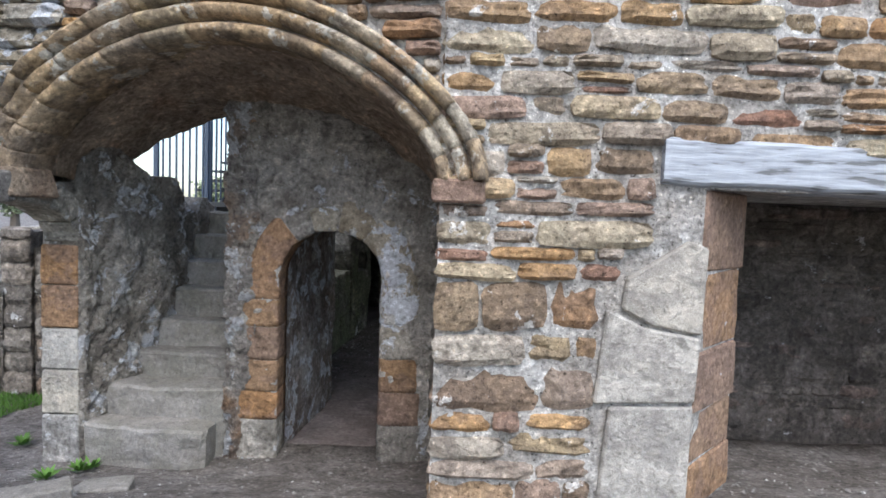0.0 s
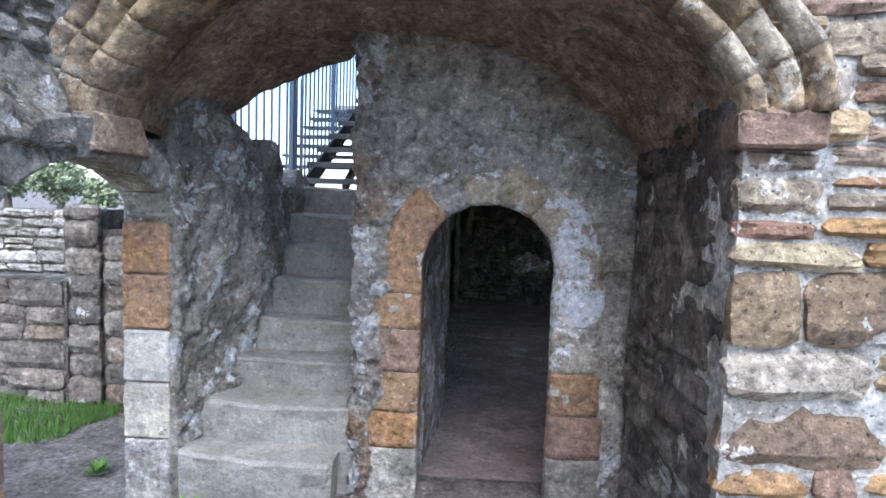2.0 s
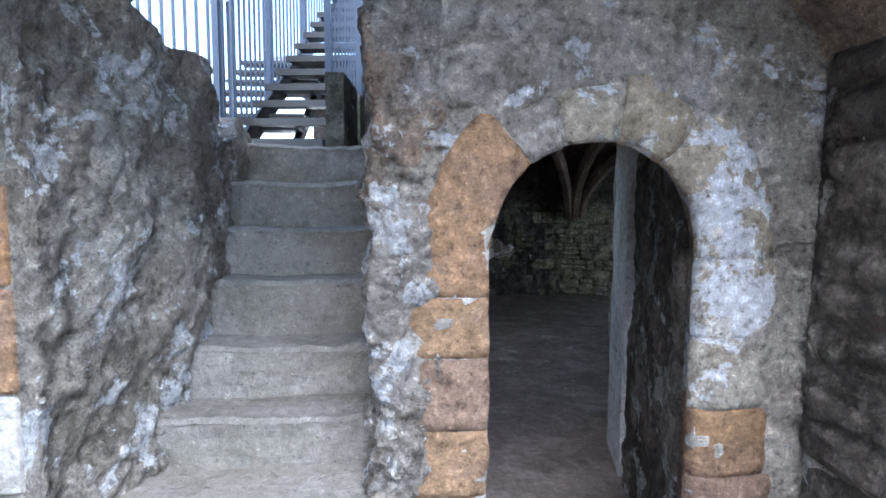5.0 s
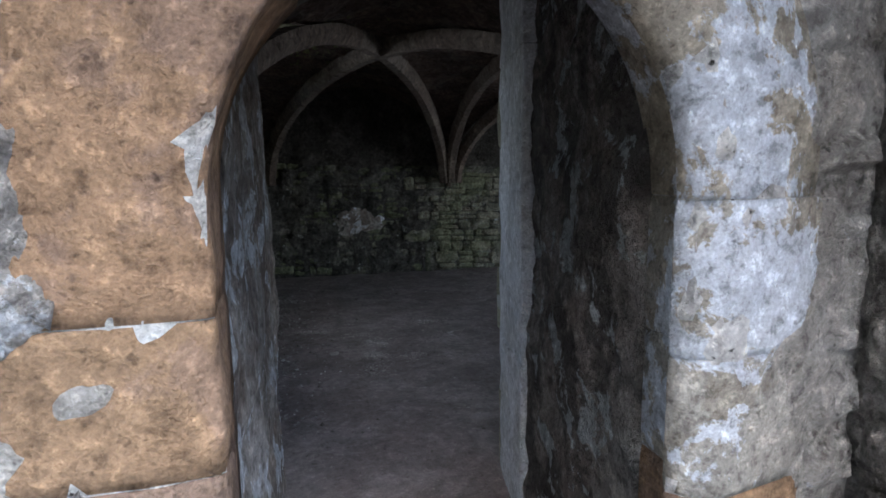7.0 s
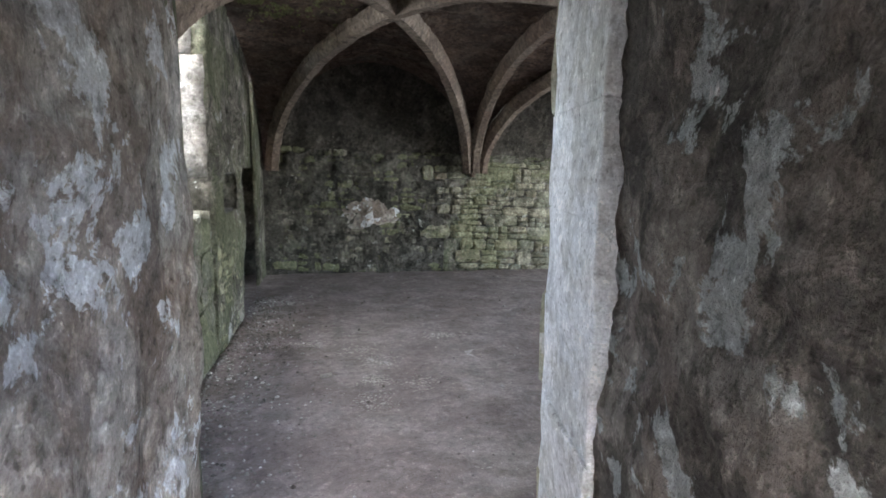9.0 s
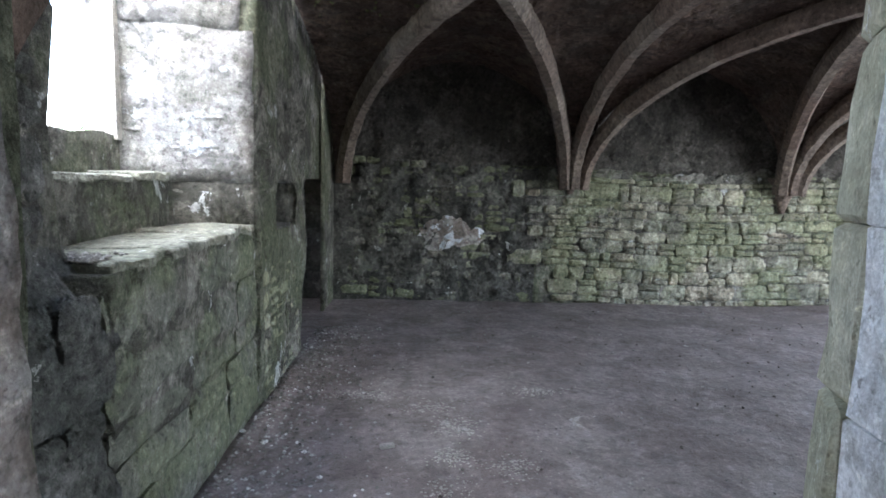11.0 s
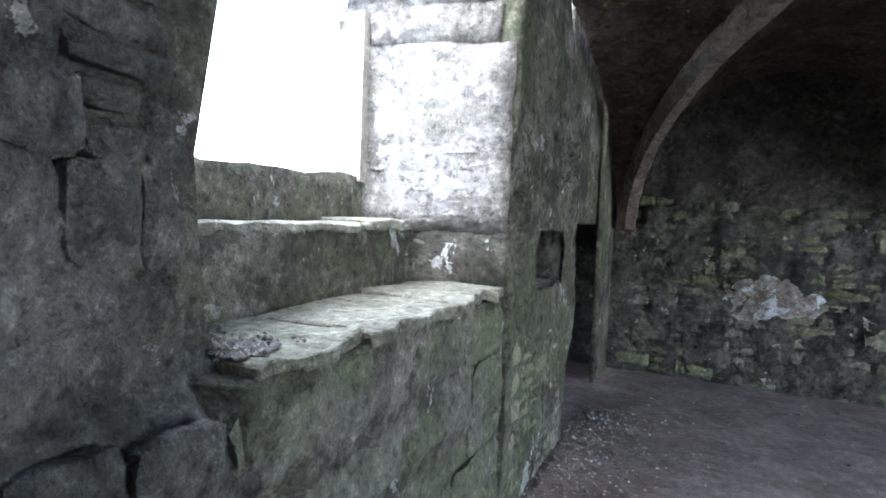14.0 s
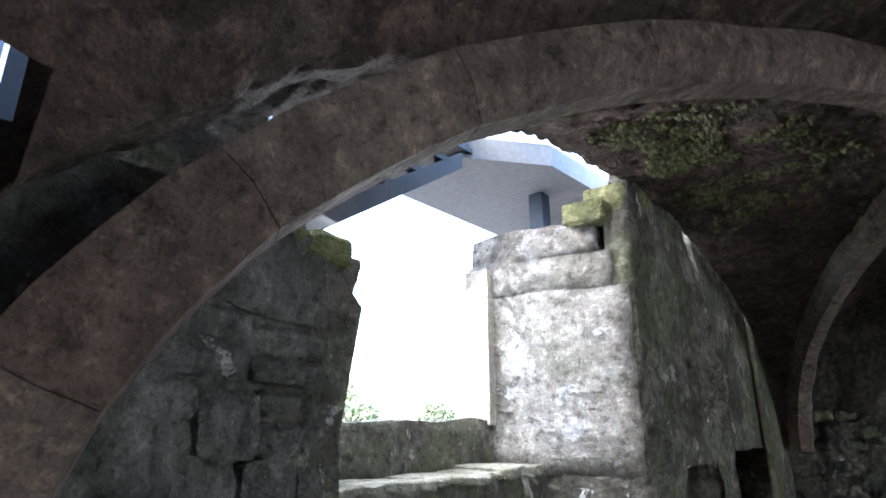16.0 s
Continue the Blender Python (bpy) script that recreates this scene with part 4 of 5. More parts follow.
def arch_point(w):
    return ALEN / 2 + ALEN / 2 * math.cos(w), soffit_z(ALEN / 2 + ALEN / 2 * math.cos(w))


for g in range(NSEG):
    w0, w1 = math.pi * g / NSEG, math.pi * (g + 1) / NSEG
    bm = bmesh.new()
    rings = []
    for q in range(7):
        w = w0 + (w1 - w0) * (0.005 + 0.99 * q / 6)
        s, z = arch_point(w)
        s2, z2 = arch_point(w + 0.01)
        tx, tz = s2 - s, z2 - z
        ln = math.hypot(tx, tz)
        nx, nzv = tz / ln, -tx / ln
        if nzv < 0:
            nx, nzv = -nx, -nzv
        if w < 0.02 or w > math.pi - 0.02:
            nx, nzv = (1 if s > ALEN / 2 else -1), 0.02
        wear = 1 + rough((s, z, g), 0.25, 4.0, g)
        rings.append([bm.verts.new(on_arch(s + nx * a, z + nzv * a, d if d > 0.2 else d * wear + rough((s, z, a), 0.012, 9.0))) for a, d in prof])
    for ra, rb in zip(rings, rings[1:]):
        for q in range(len(prof) - 1):
            bm.faces.new((ra[q], ra[q + 1], rb[q + 1], rb[q]))
        bm.faces.new((ra[-1], ra[0], rb[0], rb[-1]))
    bm.faces.new(rings[0])
    bm.faces.new(rings[-1][::-1])
    bmesh.ops.recalc_face_normals(bm, faces=bm.faces[:])
    part("arch_stone", bm, M_hood, arch, "", True)
block("impost", M_orange, arch, [on_arch(-0.27, 1.66, -0.05), on_arch(0.02, 1.66, -0.05), on_arch(0.02, 1.79, -0.05), on_arch(-0.27, 1.79, -0.05)], 0.35, AN, "", 3, 0.02)
block("impost", M_soffit, arch, [on_arch(ALEN - 0.04, 1.6, -0.04), on_arch(ALEN + 0.3, 1.62, -0.04), on_arch(ALEN + 0.3, 1.8, -0.04), on_arch(ALEN - 0.03, 1.79, -0.04)], 0.34, AN, "", 4, 0.013, 0.04)

# ---- hearth: timber lintel, pale quoins, red-brown splayed jamb ----
lintel = thing("timber_lintel", "bleached grey oak lintel beam over the hearth opening", "beam")
bm = bmesh.new()
nx = 60
rings = []
for k in range(nx + 1):
    x = 1.24 + 3.4 * k / nx
    zt, zb = 2.072 - 0.016 * (x - 1.24) + rough((x, 0, 1), 0.012, 3.0), 1.8 - 0.012 * (x - 1.24) + rough((x, 0, 5), 0.012, 3.0)
    rings.append([bm.verts.new((x, yy + rough((x, yy, zz), 0.006, 8.0), zz)) for yy, zz in ((3.0, zb + 0.015), (2.985, zb + 0.03), (2.985, zt - 0.03), (3.0, zt - 0.01), (3.05, zt), (3.3, zt), (3.3, zb), (3.05, zb))])
for ra, rb in zip(rings, rings[1:]):
    for q in range(8):
        bm.faces.new((ra[q], ra[(q + 1) % 8], rb[(q + 1) % 8], rb[q]))
bm.faces.new(rings[0][::-1])
bm.faces.new(rings[-1])
bmesh.ops.recalc_face_normals(bm, faces=bm.faces[:])
part("beam_timber", bm, M_oak, lintel, "", False)
quoins = [[(0.97, -0.1), (1.49, -0.1), (1.5, 0.56), (1.02, 0.54)], [(0.93, 0.56), (1.5, 0.58), (1.52, 0.95), (1.2, 1.0), (0.98, 1.1)], [(1.06, 1.1), (1.24, 1.01), (1.52, 0.97), (1.53, 1.46), (1.42, 1.5), (1.08, 1.28)]]
for i, q in enumerate(quoins):
    block("quoin", M_pale, wall_front, [(x, 3.0, z) for x, z in q], 0.2, (0, -1, 0), "large smooth pale grey quoin stone", i + 60, 0.02)
J0, J1 = Vector((1.51, 3.03, 0)), Vector((1.98, 3.47, 0))
jz = [-0.1, 0.2, 0.5, 0.86, 1.32, 1.79]
for i, (a, b) in enumerate(zip(jz, jz[1:])):
    o = Vector((-0.02, 0.0, 0)) if i % 2 else Vector((0.0, 0, 0))
    block("jamb_stone", M_orange, wall_front, [J0 + o + Vector((0, 0, a + .002)), J1 + o + Vector((0, 0, a + .002)), J1 + o + Vector((0, 0, b - .003)), J0 + o + Vector((0, 0, b - .003))], 0.12, (0.69, -0.72, 0), "", i + 70, 0.015)

# ---- steel stair and railings above ----
steel = thing("steel_stair", "open-tread black steel stair with tall dark blue bar railings", "stair")
S0, SDIR = Vector((-2.33, 6.7, 1.44)), Vector((0.19, 1.0, 0)).normalized()
SIDE = Vector((1.0, -0.19, 0)).normalized()
for i in range(12):
    c = S0 + SDIR * (0.26 * i) + Vector((0, 0, 0.18 * (i + 1)))
    bm = bmesh.new()
    m = Matrix.Translation(c) @ Matrix((SIDE, SDIR, Vector((0, 0, 1)))).transposed().to_4x4()
    box(bm, (-0.36, -0.13, -0.03), (0.36, 0.13, 0.0), m)
    box(bm, (-0.36, -0.135, -0.05), (0.36, -0.12, 0.005), m)
    part("tread", bm, M_black, steel)
for sx, nm in ((-0.38, "stringer"), (0.38, "stringer")):
    bm = bmesh.new()
    a, b = S0 + SIDE * sx, S0 + SIDE * sx + SDIR * 3.1 + Vector((0, 0, 2.15))
    vs8 = []
    for p in (a, b):
        for oz in (-0.12, 0.1):
            for ox in (-0.012, 0.012):
                vs8.append(bm.verts.new(p + SIDE * ox + Vector((0, 0, oz))))
    for f in ((0, 1, 3, 2), (4, 6, 7, 5), (0, 4, 5, 1), (2, 3, 7, 6), (0, 2, 6, 4), (1, 5, 7, 3)):
        bm.faces.new([vs8[q] for q in f])
    bmesh.ops.recalc_face_normals(bm, faces=bm.faces[:])
    part(nm, bm, M_black, steel)
for sx in (-0.42, 0.4):
    for i in range(30):
        c = S0 + SIDE * sx + SDIR * (0.1 * i - 0.1)
        z0 = S0.z + max(0.0, (0.1 * i - 0.1)) * 0.69
        bm = bmesh.new()
        w = 0.022 if i % 10 == 0 else 0.009
        box(bm, (c.x - w, c.y - w, z0 - 0.02), (c.x + w, c.y + w, z0 + 1.15))
        part("post" if i % 10 == 0 else "bar", bm, M_blue, steel)
    bm = bmesh.new()
    a = S0 + SIDE * sx + SDIR * -0.12
    vs8 = []
    for dd in (0.0, 3.0):
        p = a + SDIR * dd
        z0 = S0.z + max(0.0, dd - 0.1) * 0.69 + 1.15
        for oz in (-0.02, 0.025):
            for ox in (-0.025, 0.025):
                vs8.append(bm.verts.new(Vector((p.x, p.y, z0 + oz)) + SIDE * ox))
    for f in ((0, 1, 3, 2), (4, 6, 7, 5), (0, 4, 5, 1), (2, 3, 7, 6), (0, 2, 6, 4), (1, 5, 7, 3)):
        bm.faces.new([vs8[q] for q in f])
    bmesh.ops.recalc_face_normals(bm, faces=bm.faces[:])
    part("handrail", bm, M_blue, steel)
fence = thing("bar_railing", "tall dark blue vertical bar railing on the terrace", "railing")
for i in range(10):
    c = Vector((-3.38, 6.72, 1.49)) + Vector((0.0795, 0.0, 0)) * i
    bm = bmesh.new()
    w = 0.025 if i % 8 == 0 else 0.01
    box(bm, (c.x - w, c.y - w, c.z), (c.x + w, c.y + w, c.z + 1.9))
    part("post" if i % 8 == 0 else "bar", bm, M_blue, fence)
bm = bmesh.new()
box(bm, (-3.4, 6.7, 3.36), (-2.62, 6.74, 3.4))
part("rail", bm, M_blue, fence)

# ---- beyond the gateway: ruined wall, grass, trees ----
ruin = thing("ruined_wall", "low ruined grey stone wall with a squared pier", "wall")
bm = bmesh.new()
box(bm, (-4.24, 5.42, -0.7), (-3.95, 6.0, 1.26))
box(bm, (-3.96, 5.46, -0.7), (-3.0, 6.1, 1.1))
box(bm, (-8.0, 5.38, -0.7), (-4.2, 5.7, 0.68))
box(bm, (-8.0, 6.9, -0.7), (-4.2, 7.4, 1.18))
part("ruin_core", bm, M_dark, ruin)
lay(ruin, M_smoke, (-3.94, 5.41, 0), (-1, 0, 0), (0, -1, 0), lambda a, b: [(0.0, 0.3)], -0.4, 1.3, (0.2, 0.3), (0.3, 0.4), 0.01, 0.06, 5)
lay(ruin, M_smoke, (-3.0, 5.45, 0), (-1, 0, 0), (0, -1, 0), lambda a, b: [(0.0, 0.93)], -0.4, 1.1, (0.13, 0.26), (0.2, 0.46), 0.008, 0.05, 6)
lay(ruin, M_smoke, (-4.22, 5.37, 0), (-1, 0, 0), (0, -1, 0), lambda a, b: [(0.0, 2.2)], -0.4, 0.7, (0.13, 0.24), (0.2, 0.46), 0.008, 0.05, 7)
lay(ruin, M_rubble, (-4.2, 6.89, 0), (-1, 0, 0), (0, -1, 0), lambda a, b: [(0.0, 3.0)], 0.5, 1.2, (0.08, 0.16), (0.16, 0.4), 0.014, 0.06, 8)
rs = random.Random(71)
for i in range(14):
    x, y, z = (-3.15 - 0.06 * i, 5.6 + rs.uniform(-0.03, 0.2), 1.1) if i < 9 else (-4.4 - 0.2 * (i - 9), 7.0, 1.18)
    w, d, h = rs.uniform(0.1, 0.2), rs.uniform(0.1, 0.16), rs.uniform(0.04, 0.09)
    block("coping_stone", M_rubble, ruin, [(x - w / 2, y - d / 2, z + h), (x + w / 2, y - d / 2, z + h * 0.9), (x + w / 2, y + d / 2, z + h), (x - w / 2, y + d / 2, z + h * 0.9)], h + 0.02, (0, 0, 1), "", 200 + i, 0.01, 0.016)

bm = bmesh.new()
rnd = random.Random(77)
for i in range(17000):
    x, y = rnd.uniform(-6.5, -3.45), rnd.uniform(4.55, 5.5)
    if noise.noise(Vector((x * 1.3, y * 1.3, 0))) < -0.25 + 0.5 * smoothstep(4.9, 4.55, y):
        continue
    z = ground_z(x, y)
    h, a = rnd.uniform(0.03, 0.075), rnd.uniform(0, 6.28)
    dx, dy = math.cos(a) * 0.006, math.sin(a) * 0.006
    lean = Vector((rnd.uniform(-1, 1), rnd.uniform(-1, 1), 0)) * 0.03
    vs3 = [bm.verts.new((x - dx, y - dy, z - 0.01)), bm.verts.new((x + dx, y + dy, z - 0.01)), bm.verts.new(Vector((x, y, z + h)) + lean)]
    bm.faces.new(vs3)
tagged(part("grass", bm, M_grass), "short green grass at the foot of the ruined wall", "grass", kind="stuff")


def tree(x, y, h, seed):
    h *= 0.85
    th = thing("tree", "distant leafy tree in pale spring green", "tree", "distant trees")
    rn = random.Random(seed)
    bm = bmesh.new()
    bmesh.ops.create_cone(bm, cap_ends=True, segments=8, radius1=0.22, radius2=0.08, depth=h * 0.6, matrix=Matrix.Translation((x, y, h * 0.3)))
    for _ in range(6):
        a = rn.uniform(0, 6.28)
        e = Vector((math.cos(a), math.sin(a), 0.9)) * h * 0.3
        o = Vector((x, y, h * rn.uniform(0.35, 0.55)))
        m = Matrix.Translation(o + e / 2) @ e.to_track_quat("Z", "Y").to_matrix().to_4x4()
        bmesh.ops.create_cone(bm, cap_ends=True, segments=6, radius1=0.08, radius2=0.02, depth=e.length, matrix=m)
    part("trunk", bm, M_bark, th)
    bm = bmesh.new()
    for _ in range(55):
        d = Vector((rn.gauss(0, 1), rn.gauss(0, 1), rn.gauss(0, 0.8))).normalized() * rn.uniform(0.3, 1.0) * h * 0.34
        c = Vector((x, y, h * 0.66)) + d
        for _ in range(45):
            p = c + Vector((rn.gauss(0, 1), rn.gauss(0, 1), rn.gauss(0, 0.7))) * h * 0.06
            n = Vector((rn.gauss(0, 1), rn.gauss(0, 1), rn.gauss(0, 1))).normalized()
            t1 = n.orthogonal().normalized() * 0.11
            t2 = n.cross(t1)
            bm.faces.new([bm.verts.new(p + t1), bm.verts.new(p + t2 * 0.6), bm.verts.new(p - t1), bm.verts.new(p - t2 * 0.6)])
    part("crown", bm, M_leaf, th)
    return th


for i, (x, y, h) in enumerate(((-22, 26, 3.4), (-17, 30, 2.3), (-27, 24, 3.8), (-13, 33, 3.6), (-32, 20, 4.2), (-15, 22, 2.1), (-18, 24, 3.2), (-20, 22, 3.1), (-16, 28, 2.2), (-23, 21, 3.2))):
    tree(x, y, h, 300 + i)

# ---- walkway slab and post outside the window ----
walkway = thing("walkway", "grey concrete walkway slab on blue steel posts outside the window", "walkway")
walkway.matrix_world = RM
bm = bmesh.new()
prism(bm, [(-3.7, 8.4), (-3.05, 8.4), (-2.7, 8.85), (-2.6, 10.6), (-3.7, 10.6)], lambda u, v, d: (u, v, d), 2.56, 2.7)
bmesh.ops.recalc_face_normals(bm, faces=bm.faces[:])
part("slab", bm, M_galv, walkway)
bm = bmesh.new()
box(bm, (-3.05, 9.15, -0.5), (-2.95, 9.25, 2.57))
part("post", bm, M_blue, walkway)
bm = bmesh.new()
prism(bm, [(6.9, 1.5), (8.36, 2.46), (8.36, 2.56), (6.9, 1.6)], lambda u, v, d: (d, u, v), -3.06, -3.0)
bmesh.ops.recalc_face_normals(bm, faces=bm.faces[:])
part("stringer", bm, M_black, walkway)
for i in range(7):
    f, z = 7.0 + 0.21 * i, 1.66 + 0.138 * i
    bm = bmesh.new()
    box(bm, (-3.9, f - 0.02, z + 0.1), (-3.0, f + 0.2, z + 0.13))
    part("tread", bm, M_black, walkway)

# ---- stones of the walls ----
def front_spans(a, b):
    if b < 1.5:
        hi = 0.95 if a < 1.0 else 1.06
        return [(0.0, hi)] + [(4.55, 5.2)]
    if b <= 2.12 and a < 2.06:
        return [(0.0, 1.22), (4.7, 5.2)]
    return [(0.0, 5.2)]


lay(wall_front, M_sand, (0.0, 3.05, 0), (1, 0, 0), (0, -1, 0), front_spans, -0.12, 3.7, lambda z: (0.13, 0.29) if z < 1.15 else (0.075, 0.19), (0.11, 0.56), 0.016, 0.07, 11, jitter=0.008, wave=0.022, proud=0.034)


def arch_spans(a, b):
    out = []
    if a < 2.0:
        return []
    steps = [ALEN * q / 80 - 0.1 for q in range(0, 88)]
    run = None
    for s in steps:
        k = (s - ALEN / 2) / (ALEN / 2 + 0.3)
        top = SPRING + arch_line(1, RISE + 0.3, k) if abs(k) < 1 else SPRING
        free = a > top - 0.03
        if free and run is None:
            run = s
        if not free and run is not None:
            out.append((run, s))
            run = None
    if run is not None:
        out.append((run, steps[-1]))
    return [(max(0.0, p), q) for p, q in out if q - p > 0.08]


lay(wall_arch, M_sand, A0 - AN * 0.02, AU, AN, lambda a, b: [(p, min(q, ALEN * 0.86)) for p, q in arch_spans(a, b) if p < ALEN * 0.83], 1.8, 3.7, (0.07, 0.17), (0.1, 0.42), 0.018, 0.07, 12, proud=0.034, wave=0.02)
lay(wall_arch, M_white, A0 - AN * 0.02, AU, AN, lambda a, b: [(max(p, ALEN * 0.86), q) for p, q in arch_spans(a, b) if q > ALEN * 0.9], 1.8, 3.7, (0.07, 0.17), (0.1, 0.42), 0.004, 0.07, 19, proud=0.036, wave=0.02)


lay(wall_left, M_rubble, (-2.86, 0, 0), (0, 1, 0), (1, 0, 0), lambda a, b: [(-2.5, 3.5)], 1.75, 3.4, (0.08, 0.2), (0.14, 0.42), 0.022, 0.06, 18)
lay(wall_left, M_rubble, (GX - 0.02, 0, 0), (0, 1, 0), (1, 0, 0), lambda a, b: [(-2.5, GY0 - 0.22)], -0.3, 1.72, (0.08, 0.2), (0.14, 0.42), 0.022, 0.06, 13)
for i, (a, b) in enumerate(((-0.5, -0.05), (-0.05, 0.3), (0.3, 0.62), (0.62, 0.95), (0.95, 1.26))):
    block("gate_stone", (M_rubble, M_pale, M_pale, M_orange, M_orange)[i], wall_left, [(GX, GY1 - 0.01, a), (GX, GY1 + 0.12, a), (GX, GY1 + 0.12, b - 0.01), (GX, GY1 - 0.01, b - 0.01)], GT + 0.02, (1, 0, 0), "", i + 80, 0.02)
    block("gate_stone", M_orange, wall_left, [(GX, GY0 - 0.2, a), (GX, GY0 + 0.01, a), (GX, GY0 + 0.01, b - 0.01), (GX, GY0 - 0.2, b - 0.01)], GT + 0.02, (1, 0, 0), "", i + 85, 0.02)
for i in range(6):
    g0, g1 = math.pi * i / 6, math.pi * (i + 1) / 6
    pts = [(GX, GC + (GH + e) * math.cos(w), 1.27 + (0.3 + e) * math.sin(w)) for e, ws in ((0.0, (g0 + .02, (g0 + g1) / 2, g1 - .02)), (0.2, (g1 - .02, (g0 + g1) / 2, g0 + .02))) for w in ws]
    block("gate_voussoir", M_rubble, wall_left, pts, GT, (1, 0, 0), "", i + 90, 0.015)

# back wall of the room: coursed stones
lay(wall_back, M_green, (-1.6, F1 + 0.03, 0), (1, 0, 0), (0, -1, 0), lambda a, b: [(1.75 + 0.35 * math.sin(a * 23), 6.9)], FLOOR, 1.0, (0.07, 0.2), (0.09, 0.36), 0.009, 0.05, 14, proud=0.012, jitter=0.006, wave=0.03)
# wall under the window and beyond it
lay(wall_window, M_sillwall, (LW, 0, 0), (0, 1, 0), (1, 0, 0), lambda a, b: [(7.03, 8.65)], FLOOR, 0.57, (0.14, 0.28), (0.2, 0.5), 0.005, 0.04, 15, proud=0.012, jitter=0.004)
lay(wall_window, M_green, (LW + 0.02, 0, 0), (0, 1, 0), (1, 0, 0), lambda a, b: [(8.72, 9.8)], FLOOR, 0.5, (0.12, 0.2), (0.14, 0.34), 0.014, 0.05, 16, proud=0.004)
# inner wall round the door arch, its broken left edge, and the side of the recess
def door_spans(a, b):
    mid = (a + b) / 2
    if mid < DSPR:
        return [(0.0, 0.1), (1.5, 1.66)]
    out = math.sqrt(max(0.0, 0.68 ** 2 - (mid - DSPR) ** 2))
    if out < 0.05:
        return [(0.0, 1.66)]
    c = DX + 1.6
    return [(0.0, max(0.05, c - out)), (min(1.6, c + out), 1.66)]


lay(wall_door, M_doorwall, (-1.6, 4.335, 0), (1, 0, 0), (0, -1, 0), door_spans, -0.1, 2.4, (0.08, 0.16), (0.12, 0.34), 0.016, 0.05, 17, proud=0.016)
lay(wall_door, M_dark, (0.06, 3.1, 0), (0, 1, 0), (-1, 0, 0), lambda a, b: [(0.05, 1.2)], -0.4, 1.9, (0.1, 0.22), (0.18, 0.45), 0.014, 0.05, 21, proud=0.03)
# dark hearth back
lay(tagged(new("wall_hearth_lining"), "dark coursed stones lining the hearth", "wall", kind="structure"), M_recessdark, (2.0, 4.65, 0), (1, 0, 0), (0, -1, 0), lambda a, b: [(0.1, 2.4)], -0.2, 1.8, (0.1, 0.2), (0.2, 0.45), 0.02, 0.05, 22, proud=0.004)
# rubble of the cellar: back wall, pier, reveal
lay(wall_back, M_damp, (-2.3, F1 + 0.045, 0), (1, 0, 0), (0, -1, 0), lambda a, b: [(0.1, 2.35 + 0.3 * math.sin(a * 19))], FLOOR, 1.15, (0.06, 0.17), (0.08, 0.3), 0.012, 0.05, 23, proud=-0.004, jitter=0.008, wave=0.03)
lay(wall_back, M_damp, (-2.3, F1 + 0.05, 0), (1, 0, 0), (0, -1, 0), lambda a, b: [(0.6, 7.5)], 0.95, 1.12, (0.08, 0.17), (0.12, 0.34), 0.02, 0.05, 24, proud=-0.006)
lay(wall_window, M_pier, (-2.25, 0, 0), (0, 1, 0), (1, 0, 0), lambda a, b: [(5.95, 6.45)] if a > 0.45 else [(5.95, 7.02)], FLOOR, 1.5, (0.1, 0.24), (0.14, 0.42), 0.008, 0.045, 25, proud=0.016, jitter=0.006, wave=0.02)
lay(wall_window, M_pier, (-2.262, 6.45, 0), (-0.15, 0.6, 0), (0.6, 0.15, 0), lambda a, b: [(0.0, 0.6)], 0.56, 1.5, (0.09, 0.22), (0.13, 0.36), 0.008, 0.045, 35, proud=0.016, jitter=0.006, wave=0.02)
lay(wall_window, M_cellar, (LW + 0.025, 0, 0), (0, 1, 0), (1, 0, 0), lambda a, b: [(8.72, 9.03), (9.7, 9.98)] if a < 0.9 else [(8.75, 9.98)], 0.45, 1.7, (0.1, 0.2), (0.14, 0.34), 0.01, 0.045, 26, proud=0.008)
RU = Vector((-0.66, -0.17, 0)).normalized()
RN = Vector((RU.y, -RU.x, 0))
RN = RN if RN.y < 0 else -RN
lay(wall_window, M_reveal, Vector((LW, 8.615, 0)) + RN * -0.02, RU, RN, lambda a, b: [(0.03, 0.7)], 0.6, 1.7, (0.09, 0.2), (0.12, 0.36), 0.008, 0.04, 27, proud=0.006)
# dressed corner of the passage mouth
mouth = (-0.55, -0.1, 0.22, 0.56, 0.86, 1.16, 1.55, 2.0)
for i, (a, c) in enumerate(zip(mouth, mouth[1:])):
    block("jamb_stone", M_lime, wall_passage, [(-0.12, 5.57, a), (0.035, 6.12, a), (0.035, 6.12, c), (-0.12, 5.57, c)], 0.16, (-0.96, 0.27, 0), "limewashed dressed jamb stone", 120 + i, 0.004, 0.014)
    o = 0.012 * math.sin(i * 2.4)
    block("arris_stone", M_buff, wall_passage, [(0.035 + o, 6.122, a + 0.001), (0.125, 6.27, a + 0.001), (0.125, 6.27, c - 0.002), (0.035 + o, 6.122, c - 0.002)], 0.2, (-0.86, 0.5, 0), "greenish buff chamfered jamb stone", 130 + i, 0.012, 0.012)

